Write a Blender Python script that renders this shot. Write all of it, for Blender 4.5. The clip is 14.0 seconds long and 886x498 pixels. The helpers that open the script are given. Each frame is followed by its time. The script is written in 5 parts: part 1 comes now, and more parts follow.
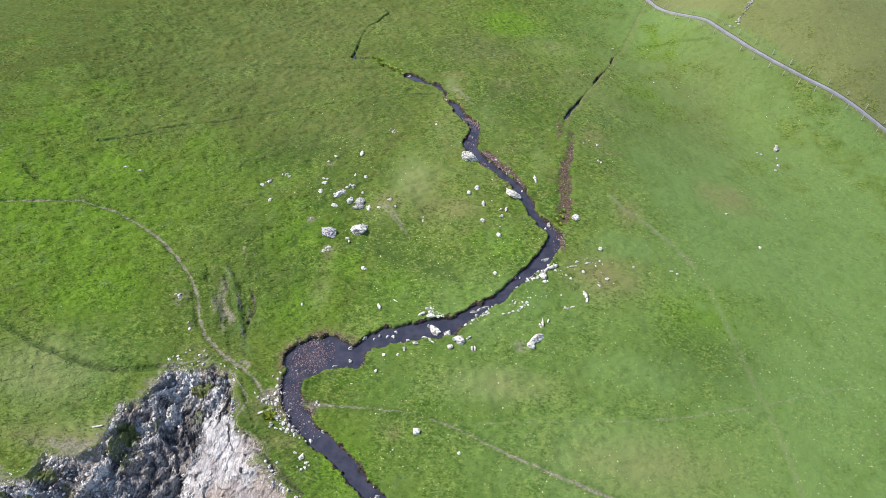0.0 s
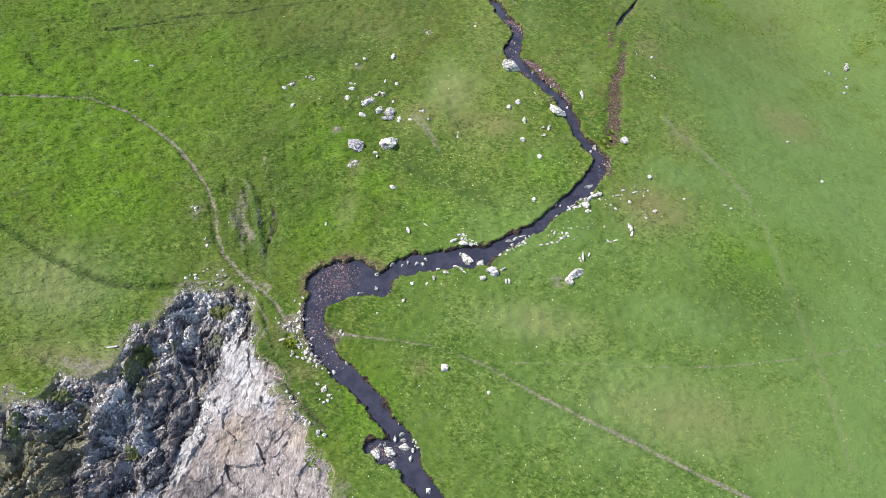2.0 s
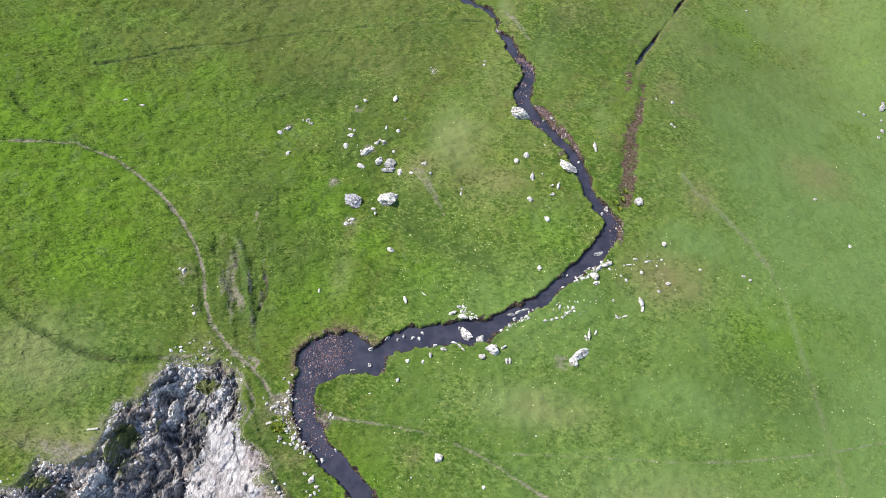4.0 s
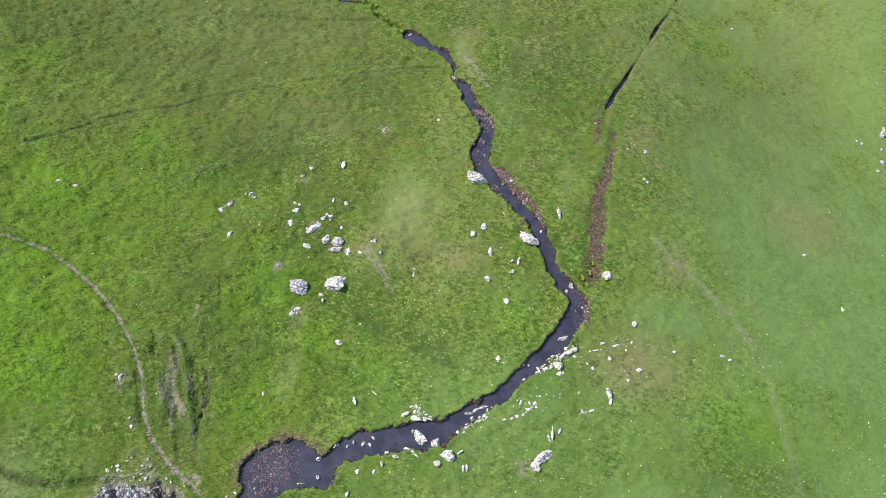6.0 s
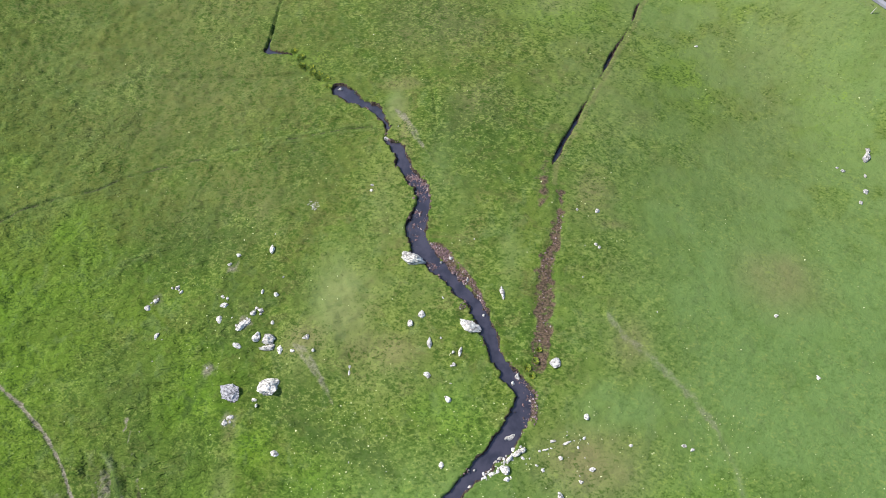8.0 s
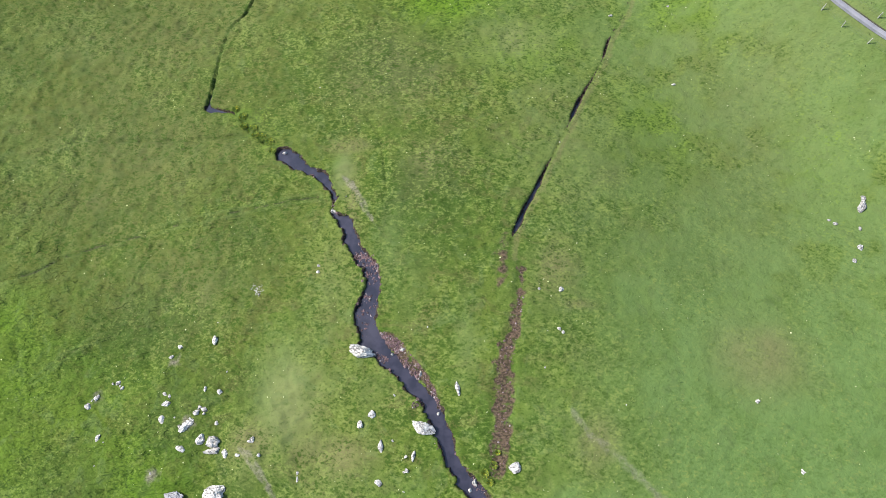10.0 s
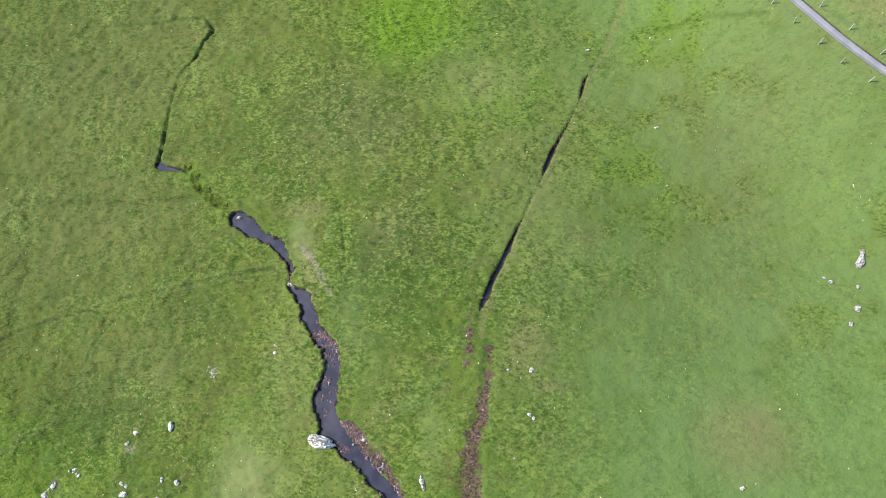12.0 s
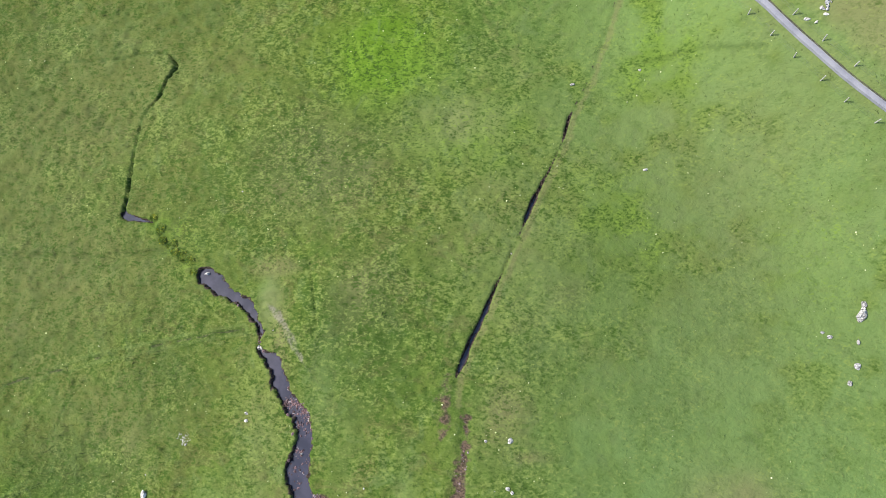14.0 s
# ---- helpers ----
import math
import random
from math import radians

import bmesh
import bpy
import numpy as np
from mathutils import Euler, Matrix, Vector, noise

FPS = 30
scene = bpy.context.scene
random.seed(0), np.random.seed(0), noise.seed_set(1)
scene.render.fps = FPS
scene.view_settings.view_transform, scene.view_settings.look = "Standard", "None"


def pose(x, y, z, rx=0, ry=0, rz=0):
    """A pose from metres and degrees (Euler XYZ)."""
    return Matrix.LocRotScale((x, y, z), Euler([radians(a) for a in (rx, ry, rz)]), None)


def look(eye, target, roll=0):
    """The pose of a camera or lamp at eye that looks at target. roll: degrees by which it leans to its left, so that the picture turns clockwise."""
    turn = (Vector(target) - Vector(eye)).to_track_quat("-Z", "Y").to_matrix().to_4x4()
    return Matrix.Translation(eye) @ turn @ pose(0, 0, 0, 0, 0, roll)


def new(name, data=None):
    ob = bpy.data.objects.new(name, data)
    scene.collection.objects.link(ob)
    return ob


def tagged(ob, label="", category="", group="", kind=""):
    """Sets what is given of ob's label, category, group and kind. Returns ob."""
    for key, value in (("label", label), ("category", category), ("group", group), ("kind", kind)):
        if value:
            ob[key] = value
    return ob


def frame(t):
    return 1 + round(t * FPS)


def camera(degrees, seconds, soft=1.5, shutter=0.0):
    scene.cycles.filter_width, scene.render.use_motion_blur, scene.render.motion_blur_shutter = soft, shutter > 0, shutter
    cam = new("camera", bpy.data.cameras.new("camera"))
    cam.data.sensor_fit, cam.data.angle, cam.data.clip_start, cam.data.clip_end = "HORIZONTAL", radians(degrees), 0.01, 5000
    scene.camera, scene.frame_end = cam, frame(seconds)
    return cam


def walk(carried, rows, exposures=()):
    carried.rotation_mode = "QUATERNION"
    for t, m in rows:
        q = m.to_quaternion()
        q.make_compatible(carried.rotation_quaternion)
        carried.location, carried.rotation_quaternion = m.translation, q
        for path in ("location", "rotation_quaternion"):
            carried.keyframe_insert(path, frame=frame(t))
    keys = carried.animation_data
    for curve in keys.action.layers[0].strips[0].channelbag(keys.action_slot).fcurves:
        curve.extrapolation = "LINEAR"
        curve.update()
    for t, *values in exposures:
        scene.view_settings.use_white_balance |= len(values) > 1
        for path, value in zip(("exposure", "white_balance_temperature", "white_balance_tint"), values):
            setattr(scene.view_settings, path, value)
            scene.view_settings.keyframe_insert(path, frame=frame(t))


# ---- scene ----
cam = camera(64.0, 14.0, soft=0.7)
# seconds, eye, yaw, pitch, roll
ROWS = [
    (0, 0, -0.01, 61.02, -2.2, -47.74, 6.63),
    (0.5, -0.61, 0.85, 60.71, -1.69, -47.61, 7.02),
    (1, -1.11, 1.75, 60, -1.23, -47.78, 7.34),
    (1.1, -1.2, 2.17, 59.81, -1.31, -48.41, 7.43),
    (1.2, -1.28, 2.58, 59.62, -1.5, -49.88, 7.62),
    (1.3, -1.37, 3, 59.42, -1.73, -51.6, 7.85),
    (1.4, -1.45, 3.41, 59.23, -1.91, -53.01, 8.04),
    (1.5, -1.54, 3.83, 59.04, -2.06, -54.15, 8.19),
    (2, -2.13, 5.96, 58.74, -2.21, -56.66, 9.24),
    (2.5, -2.52, 8.19, 58.8, -1.72, -57.07, 9.81),
    (3, -2.48, 10.75, 59.37, -1.26, -57.81, 9.84),
    (5.5, 1.4, 27.79, 62.7, 1.33, -63.09, 5.77),
    (6, 3.22, 31.11, 62.53, 2.32, -63.71, 3.69),
    (6.5, 5.24, 34.73, 62.78, 3.61, -64.75, 1.25),
    (7, 7.21, 38.38, 62.99, 4.98, -65.83, -1.24),
    (7.5, 9, 41.87, 63.1, 6.31, -66.82, -3.45),
    (8, 10.43, 45.47, 63.03, 7.29, -67.9, -5.2),
    (10.5, 17.05, 61.31, 61.53, 14.76, -72.19, -14.95),
    (11, 18.02, 64.19, 61.11, 16.29, -73.06, -16.87),
    (11.5, 19.04, 66.83, 60.66, 18.11, -73.8, -18.97),
    (12, 20.24, 69.74, 60.44, 21.32, -74.78, -22.43),
    (12.5, 21.38, 72.45, 60.14, 24.94, -75.62, -26.22),
    (13, 22.34, 74.85, 59.78, 28.24, -76.32, -29.74),
    (13.5, 23.02, 77.09, 59.38, 31.1, -77.01, -32.79),
    (14, 23.63, 79.13, 58.92, 33.9, -77.59, -35.74),
]
walk(cam, [(t, pose(x, y, z, 90 + pitch, 0, yaw) @ pose(0, 0, 0, 0, 0, roll)) for t, x, y, z, yaw, pitch, roll in ROWS],
     [(0.0, 0.71), (8.0, 0.72), (11.0, 0.80), (14.0, 0.80)])

# ---- light ----
SUN_AZ, SUN_EL = radians(-80), radians(49)  # clockwise from +y, above the horizon
world = bpy.data.worlds.new("sky")
scene.world = world
world.use_nodes = True
wn = world.node_tree
sky = wn.nodes.new("ShaderNodeTexSky")
sky.sky_type = "NISHITA"
sky.sun_disc = False
sky.sun_elevation, sky.sun_rotation = SUN_EL, SUN_AZ % (2 * math.pi)
sky.air_density, sky.dust_density, sky.ozone_density = 1.0, 0.6, 1.2
wn.nodes["Background"].inputs["Strength"].default_value = 0.15
wn.links.new(sky.outputs[0], wn.nodes["Background"].inputs["Color"])
sun_dir = Vector((math.sin(SUN_AZ) * math.cos(SUN_EL), math.cos(SUN_AZ) * math.cos(SUN_EL), math.sin(SUN_EL)))
sun = new("sun", bpy.data.lights.new("sun", "SUN"))
sun.data.energy, sun.data.angle, sun.data.color = 4.5, radians(9.0), (1.0, 0.93, 0.83)
sun.matrix_world = look(sun_dir * 200, (0, 0, 0))


# ---- noise over the plan ----
def vnoise(x, y, seed=0):
    """Smooth value noise, 0 to 1, over arrays."""
    ix, iy = np.floor(x), np.floor(y)
    fx, fy = x - ix, y - iy
    fx, fy = fx * fx * (3 - 2 * fx), fy * fy * (3 - 2 * fy)

    def lattice(a, b):
        v = np.sin(a * 127.1 + b * 311.7 + seed * 74.7) * 43758.5453
        return v - np.floor(v)

    top = lattice(ix, iy) * (1 - fx) + lattice(ix + 1, iy) * fx
    low = lattice(ix, iy + 1) * (1 - fx) + lattice(ix + 1, iy + 1) * fx
    return top * (1 - fy) + low * fy


def fbm(x, y, octaves=4, seed=0):
    total, amp, norm = 0.0, 1.0, 0.0
    for k in range(octaves):
        total = total + amp * vnoise(x * 2.03**k + 17 * k, y * 2.03**k - 9 * k, seed + k)
        norm += amp
        amp *= 0.5
    return total / norm


def blocks(x, y, seed=0):
    """Blocky rock: each cell of a jittered net lies at its own height and tilt, -1 to 1."""
    best, out = np.full(x.shape, 9.0), np.zeros(x.shape)
    ix, iy = np.floor(x), np.floor(y)

    def chance(a, b, k):
        v = np.sin(a * 91.7 + b * 257.3 + (seed + k) * 37.7) * 24634.6345
        return v - np.floor(v)

    for dx in (-1, 0, 1):
        for dy in (-1, 0, 1):
            a, b = ix + dx, iy + dy
            ox, oy = x - a - chance(a, b, 1), y - b - chance(a, b, 2)
            d = ox * ox + oy * oy
            near = d < best
            best = np.where(near, d, best)
            out = np.where(near, 2 * chance(a, b, 3) - 1 + 1.6 * (ox * (chance(a, b, 4) - 0.5) + oy * (chance(a, b, 5) - 0.5)), out)
    return out


def step(a, b, v):
    s = np.clip((v - a) / (b - a), 0, 1)
    return s * s * (3 - 2 * s)


def chain(nodes, x, y, reach=6.0):
    """Distance to the edge of a channel of discs (x, y, radius), negative inside it."""
    d = np.full(x.shape, 99.0)
    for (ax, ay, ar), (bx, by, br) in zip(nodes, nodes[1:]):
        m = (x > min(ax, bx) - reach) & (x < max(ax, bx) + reach) & (y > min(ay, by) - reach) & (y < max(ay, by) + reach)
        if not m.any():
            continue
        px, py = x[m] - ax, y[m] - ay
        wx, wy = bx - ax, by - ay
        s = np.clip((px * wx + py * wy) / (wx * wx + wy * wy + 1e-9), 0, 1)
        d[m] = np.minimum(d[m], np.hypot(px - s * wx, py - s * wy) - (ar + s * (br - ar)))
    return d


def inside(poly, x, y):
    """Metres inside a polygon's edge (negative outside)."""
    d, inn = np.full(x.shape, 1e9), np.zeros(x.shape, bool)
    for (ax, ay), (bx, by) in zip(poly, poly[1:] + poly[:1]):
        wx, wy = bx - ax, by - ay
        s = np.clip(((x - ax) * wx + (y - ay) * wy) / (wx * wx + wy * wy), 0, 1)
        d = np.minimum(d, np.hypot(x - ax - s * wx, y - ay - s * wy))
        cross = (ay > y) != (by > y)
        inn ^= cross & (x < ax + (y - ay) * wx / (wy if wy else 1e-9))
    return np.where(inn, d, -d)


# ---- the plan ----
WATER_DROP = 0.27  # the stream below the turf
KNOLLS = ((-0.48, -0.63, 0.41, 0.75), (-1.18, 0.8, 2.41, -0.35), (-1.8, 0.96, 1.52, -3.87), (-1.33, -0.87, -1.25, 0.0))
STREAM_LOW = [(30, -16, 0.3), (20, -6, 0.9), (13, 4, 0.9), (8.5, 11, 0.9), (5, 15.5, 0.9), (2.5, 18.7, 0.9), (0.3, 21.2, 0.85), (-1.0, 22.5, 0.9), (-1.6, 24.0, 0.95), (-2.1, 25.2, 0.6), (-2.9, 25.8, 0.75), (-4.0, 27.0, 0.74),
              (-5.5, 28.6, 0.83), (-7.4, 30.1, 0.83), (-9.0, 31.3, 0.87), (-10.4, 32.6, 0.91), (-11.3, 34.2, 0.85), (-11.8, 35.8, 0.95), (-11.8, 37.3, 1.05)]
SIDE_POOL = [(-4.6, 24.2, 0.75), (-3.7, 24.0, 1.1), (-2.5, 23.9, 1.2)]
POOL = [(-11.8, 37.3, 1.0), (-11.0, 39.3, 2.0), (-9.4, 40.2, 2.05), (-7.5, 40.1, 1.6), (-6.4, 39.9, 1.25)]
STREAM_MID = [(-6.2, 40.6, 0.7), (-4.5, 41.8, 0.85), (-2.9, 42.5, 0.95), (-1.0, 43.0, 1.05), (1.2, 43.6, 1.1), (3.0, 43.9, 1.05), (4.3, 44.4, 0.6), (5.5, 45.7, 0.68), (7.0, 46.6, 0.60), (8.2, 47.4, 0.56),
              (9.3, 48.7, 0.54), (10.6, 50.2, 0.54), (12.0, 51.5, 0.62), (13.1, 52.7, 0.8), (14.0, 53.9, 0.78), (14.6, 55.2, 0.68), (14.8, 56.5, 0.7), (14.2, 57.7, 0.62), (13.4, 58.5, 0.57), (12.3, 60.1, 0.63)]
STREAM_TOP = [(12.3, 60.1, 0.57), (11.5, 62.0, 0.63), (11.0, 63.6, 0.59), (10.2, 64.9, 0.56), (9.0, 66.0, 0.54), (7.7, 67.3, 0.54), (6.4, 68.5, 0.63), (5.2, 69.8, 0.83), (4.8, 71.3, 0.90), (4.8, 73.1, 0.70), (5.2, 74.8, 0.68), (5.0, 76.5, 0.70),
              (4.4, 76.9, 0.66), (3.5, 78.1, 0.52), (2.85, 79.4, 0.44), (2.65, 80.2, 0.50), (2.2, 80.95, 0.48), (1.5, 81.3, 0.26), (1.0, 82.0, 0.18), (1.15, 82.9, 0.13), (0.85, 83.8, 0.14), (0.4, 84.7, 0.28), (-0.35, 85.6, 0.36), (-1.3, 86.1, 0.38), (-2.2, 86.7, 0.44), (-3.0, 87.25, 0.58), (-3.7, 87.9, 0.66), (-4.5, 88.3, 0.55)]
GRAVEL_BAR = [(6.3, 70.3, 0.2), (7.3, 69.4, 0.6), (8.4, 68.1, 0.5), (9.6, 66.9, 0.4), (10.6, 65.7, 0.25), (11.4, 64.0, 0.1)]
DRAIN_BEND = [(-13.55, 94.6, 0.34), (-13.1, 94.35, 0.36), (-12.2, 94.15, 0.26), (-11.4, 93.9, 0.2), (-10.6, 93.75, 0.12)]
DRAIN_UP = [(-13.5, 94.9, 0.28), (-13.3, 96.7, 0.16), (-13.0, 100.9, 0.1), (-12.6, 104.2, 0.1), (-10.8, 106.2, 0.1), (-10.1, 107.9, 0.16), (-9.2, 109.2, 0.22), (-10.3, 110.7, 0.05), (-13.2, 111.0, 0.1), (-15.0, 110.6, 0.06), (-22, 111, 0.02)]
DRAIN_LINK = [(-10.5, 93.7, 0.12), (-9.9, 93.1, -0.04), (-9.5, 92.7, 0.1), (-8.6, 91.6, 0.12), (-8.2, 90.7, 0.06), (-7.3, 90.2, -0.03), (-6.5, 89.6, 0.1), (-5.9, 89.2, -0.02), (-5.3, 88.8, 0.14)]
DITCH = [(35, 119, -0.05), (31.5, 110.1, -0.05), (29.5, 104.8, -0.05), (28.0, 102.1, -0.02), (27.6, 101.3, 0.10), (27.1, 99.6, 0.07), (26.8, 98.8, -0.01), (25.6, 96.4, 0.01), (24.9, 95.2, 0.10), (24.3, 94.0, 0.19), (23.5, 92.2, 0.14), (23.1, 91.2, -0.01),
         (22.2, 89.3, 0.02), (21.7, 88.2, 0.02), (21.3, 87.3, -0.02), (20.9, 86.6, 0.08), (19.9, 84.3, 0.16), (18.7, 81.9, 0.19), (18.0, 80.3, 0.26), (17.5, 79.2, 0.02), (17.2, 77.0, -0.2)]
SEEP = [(18.2, 75.9, 0.2), (18.0, 73.1, 0.36), (17.6, 70.9, 0.42), (17.0, 69.3, 0.58), (16.7, 67.6, 0.76), (16.5, 65.2, 0.84), (16.3, 62.6, 0.80), (16.1, 60.4, 0.74), (16.0, 59.0, 0.58)]
SEEP_SIDE = [(16.7, 79.2, 0.3), (16.5, 77.3, 0.55), (16.4, 75.7, 0.5), (16.3, 74.2, 0.1)]
TRAIL_WEST = [(-80, 54, 0.11), (-49.5, 57.8, 0.11), (-45.8, 58.7, 0.12), (-41.5, 59.3, 0.12), (-37.0, 58.3, 0.13), (-34.2, 56.8, 0.13), (-31.1, 54.8, 0.14), (-28.2, 52.3, 0.14), (-25.7, 49.4, 0.14), (-24.0, 46.6, 0.14), (-23.2, 44.0, 0.14), (-21.9, 41.5, 0.13), (-19.6, 39.4, 0.13), (-17.5, 38.1, 0.14), (-15.8, 36.8, 0.14), (-14.6, 35.4, 0.14), (-12.6, 34.5, 0.18)]
SCRAPE = [(1.5, 85.6, 0.12), (2.3, 84.9, 0.35), (3.0, 84.0, 0.4), (3.75, 82.6, 0.35), (4.5, 81.4, 0.3), (5.0, 80.5, 0.15), (5.7, 79.8, 0.05)]
TRAIL_KNOLL = [(-6.0, 60.9, 0.1), (-5.0, 60.2, 0.5), (-3.9, 58.9, 0.45), (-2.7, 57.2, 0.3), (-1.8, 55.6, 0.1), (-1.2, 54.4, 0.02)]
TRAIL_RIM = [(-18.6, 37.8, 0.10), (-17.4, 36.5, 0.10), (-16.5, 35.5, 0.10), (-15.7, 34.3, 0.10), (-16.2, 32.6, 0.08)]
TRAIL_LOOP = [(-25.4, 37.5, 0.08), (-23.9, 37.7, 0.12), (-21.6, 38.4, 0.12), (-21.1, 39.1, 0.10), (-20.4, 38.8, 0.10), (-21.2, 38.2, 0.10)]
RIM_GROOVE = [(-16.8, 36.6, 0.06), (-15.9, 34.3, 0.1), (-14.2, 31.2, 0.12), (-13.1, 29.8, 0.12), (-11.9, 27.8, 0.06)]
TRAIL_SPUR = [(-18.8, 38.6, 0.12), (-17.8, 38.1, 0.13), (-16.7, 37.7, 0.12), (-16.5, 38.3, 0.10), (-17.4, 38.6, 0.10)]
TRAIL_EAST = [(-9.8, 34.3, 0.22), (-7.2, 34.2, 0.14), (-4.2, 34.2, 0.12), (-1.0, 34.0, 0.06), (1.9, 33.4, 0.06), (5.0, 32.3, 0.10), (9.1, 30.3, 0.15), (14.0, 28.4, 0.19), (18.3, 26.8, 0.2), (21.8, 25.4, 0.2), (27.2, 23.4, 0.2)]
TRAIL_NORTH = [(0.9, 33.7, 0.03), (4.0, 32.9, 0.06), (13.5, 33.7, 0.07), (21.0, 34.3, 0.08), (26.2, 35.1, 0.09), (34.1, 36.9, 0.09), (40.5, 39.0, 0.08), (48.1, 41.5, 0.06)]
WHEEL_TRACK = [(22.0, 64.0, 0.1), (23.6, 62.0, 0.25), (25.5, 60.4, 0.3), (28.6, 57.5, 0.3), (30.7, 54.7, 0.25), (32.1, 51.4, 0.3), (32.7, 47.8, 0.35), (33.6, 43.7, 0.4), (34.4, 39.2, 0.4), (35.6, 33.4, 0.4), (36.2, 27, 0.4)]
DRAIN_SIDE = [(-1.9, 85.5, 0.04), (-1.5, 84.8, 0.1), (-1.0, 84.0, 0.03), (-0.45, 83.3, 0.08), (0.2, 82.5, 0.08)]
TRACK_MID = [(3.4, 92.3, 0.05), (5.2, 89.3, 0.05), (5.8, 85.6, 0.05), (6.1, 83.2, 0.05)]
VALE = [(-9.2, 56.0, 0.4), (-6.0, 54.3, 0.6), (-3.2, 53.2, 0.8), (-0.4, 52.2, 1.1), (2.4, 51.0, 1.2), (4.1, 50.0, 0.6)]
FURROW_A = [(-21.8, 51.4, 0.10), (-19.5, 48.2, 0.14), (-17.7, 45.1, 0.14), (-17.9, 41.9, 0.12), (-16.9, 39.3, 0.07)]
WEST_DITCH = [(-47.7, 43.8, 0.1), (-41.6, 40.6, 0.14), (-39.0, 39.2, 0.18), (-36.5, 38.2, 0.2), (-34.2, 37.4, 0.2), (-30.9, 36.7, 0.22), (-27.2, 36.7, 0.2), (-25.3, 37.2, 0.14)]
FAINT_LINE_A = [(-43.8, 70.6, 0.06), (-40.2, 72.5, 0.06), (-36.9, 74.7, 0.06), (-33.6, 76.1, 0.06), (-29.1, 77.3, 0.06), (-26.3, 78.8, 0.06), (-22.7, 79.8, 0.06), (-18.6, 80.5, 0.06), (-15.2, 81.4, 0.06), (-11.8, 81.9, 0.06), (-7.8, 82.5, 0.06), (-5.1, 82.9, 0.06), (-0.5, 83.5, 0.06)]
FAINT_LINE_C = [(-26.9, 66.6, -0.02), (-24.2, 68.8, -0.02), (-21.8, 70.3, -0.02), (-20.3, 70.8, -0.02)]
FAINT_LINE_D = [(-18.8, 75.1, -0.02), (-17.6, 77.6, -0.02), (-15.9, 79.5, -0.02)]
FAINT_LINE_B = [(-28, 92.0, 0.06), (-23.2, 91.5, 0.1), (-16.9, 90.9, 0.1), (-8.6, 90.7, 0.08)]
CLIFF = [(-95, 10), (-60, 19), (-45, 23.0), (-35.6, 24.4), (-33.0, 25.1), (-32.0, 27.4), (-29.5, 27.6), (-27.9, 28.4), (-27.8, 30.4), (-27.0, 32.8), (-25.6, 34.3), (-24.6, 36.3), (-22.8, 37.5), (-19.9, 38.0), (-17.8, 36.6),
         (-17.2, 34.2), (-16.2, 32.2), (-13.7, 29.3), (-11.6, 26.8), (-9.6, 24.4), (-8.0, 21.9), (-6.9, 20.3), (-5.5, 14), (-7, 0), (-12, -30), (-95, -45)]
LANE = [(23.5, 142.4), (34.5, 124), (39.8, 113.9), (43.3, 108.9), (46.9, 104.45), (51.0, 100.05), (55.8, 95.75), (61.9, 90.8), (70.5, 83.9), (84, 73.5), (120, 44)]
SCAR_STEP = [(-18.7, 48.8, 0.15), (-18.3, 47.4, 0.3), (-17.8, 46.3, 0.34), (-17.6, 45.3, 0.3), (-17.8, 44.3, 0.24), (-17.9, 43.5, 0.12)]
SCAR_HEAD = [(-20.6, 53.6, 0.2), (-20.3, 52.3, 0.25), (-19.8, 51.0, 0.35), (-19.7, 50.2, 0.2)]
SCAR_SHELF = [(-21.9, 50.7, 0.06), (-21.1, 49.4, 0.1), (-20.0, 47.0, 0.12), (-19.4, 45.1, 0.12), (-18.5, 42.8, 0.12), (-17.5, 40.9, 0.1), (-16.8, 39.5, 0.06)]
SCAR_CUTS = ([(-24.8, 47.2, 0.05), (-24.0, 45.1, 0.14), (-23.4, 43.6, 0.14), (-22.9, 42.5, 0.1)],
             [(-19.9, 48.7, 0.05), (-19.3, 46.5, 0.16), (-19.0, 44.9, 0.1)],
             [(-21.9, 49.8, 0.05), (-20.5, 46.6, 0.1), (-19.6, 44.0, 0.08)],
             [(-23.6, 49.9, 0.05), (-23.2, 48.0, 0.12), (-22.6, 46.4, 0.05)],
             [(-18.7, 45.8, 0.05), (-18.3, 43.6, 0.16), (-17.6, 41.9, 0.1)])
SCAR_BARE = [(-23.0, 49.0, 0.2), (-22.4, 47.8, 0.5), (-21.6, 46.6, 0.6), (-20.9, 45.6, 0.45), (-20.2, 44.4, 0.2), (-20.1, 43.4, 0.2)]
SCAR_LINES = ([(-19.3, 57.0, 0.05), (-18.8, 55.5, 0.15), (-18.4, 54.2, 0.1)], [(-18.1, 57.1, 0.05), (-17.6, 55.6, 0.12), (-17.3, 53.8, 0.05)],
              [(-24.2, 51.0, 0.15), (-23.7, 49.6, 0.22), (-23.1, 48.7, 0.15)], [(-17.5, 47.1, 0.05), (-17.1, 45.2, 0.12), (-16.9, 43.3, 0.1)], [(-27.1, 37.1, 0.1), (-25.5, 37.3, 0.2), (-23.6, 37.5, 0.2), (-22.1, 37.8, 0.15), (-20.6, 38.7, 0.1)])
GULLY_BANK = [(-15.9, 31.4, 0.1), (-14.7, 30.7, 0.2), (-13.0, 29.0, 0.28), (-11.2, 27.3, 0.3), (-8.9, 25.5, 0.3)]
GULLY_STEP = [(-15.3, 32.0, 0.05), (-14.6, 31.3, 0.1), (-13.1, 30.2, 0.1), (-11.3, 28.7, 0.1)]
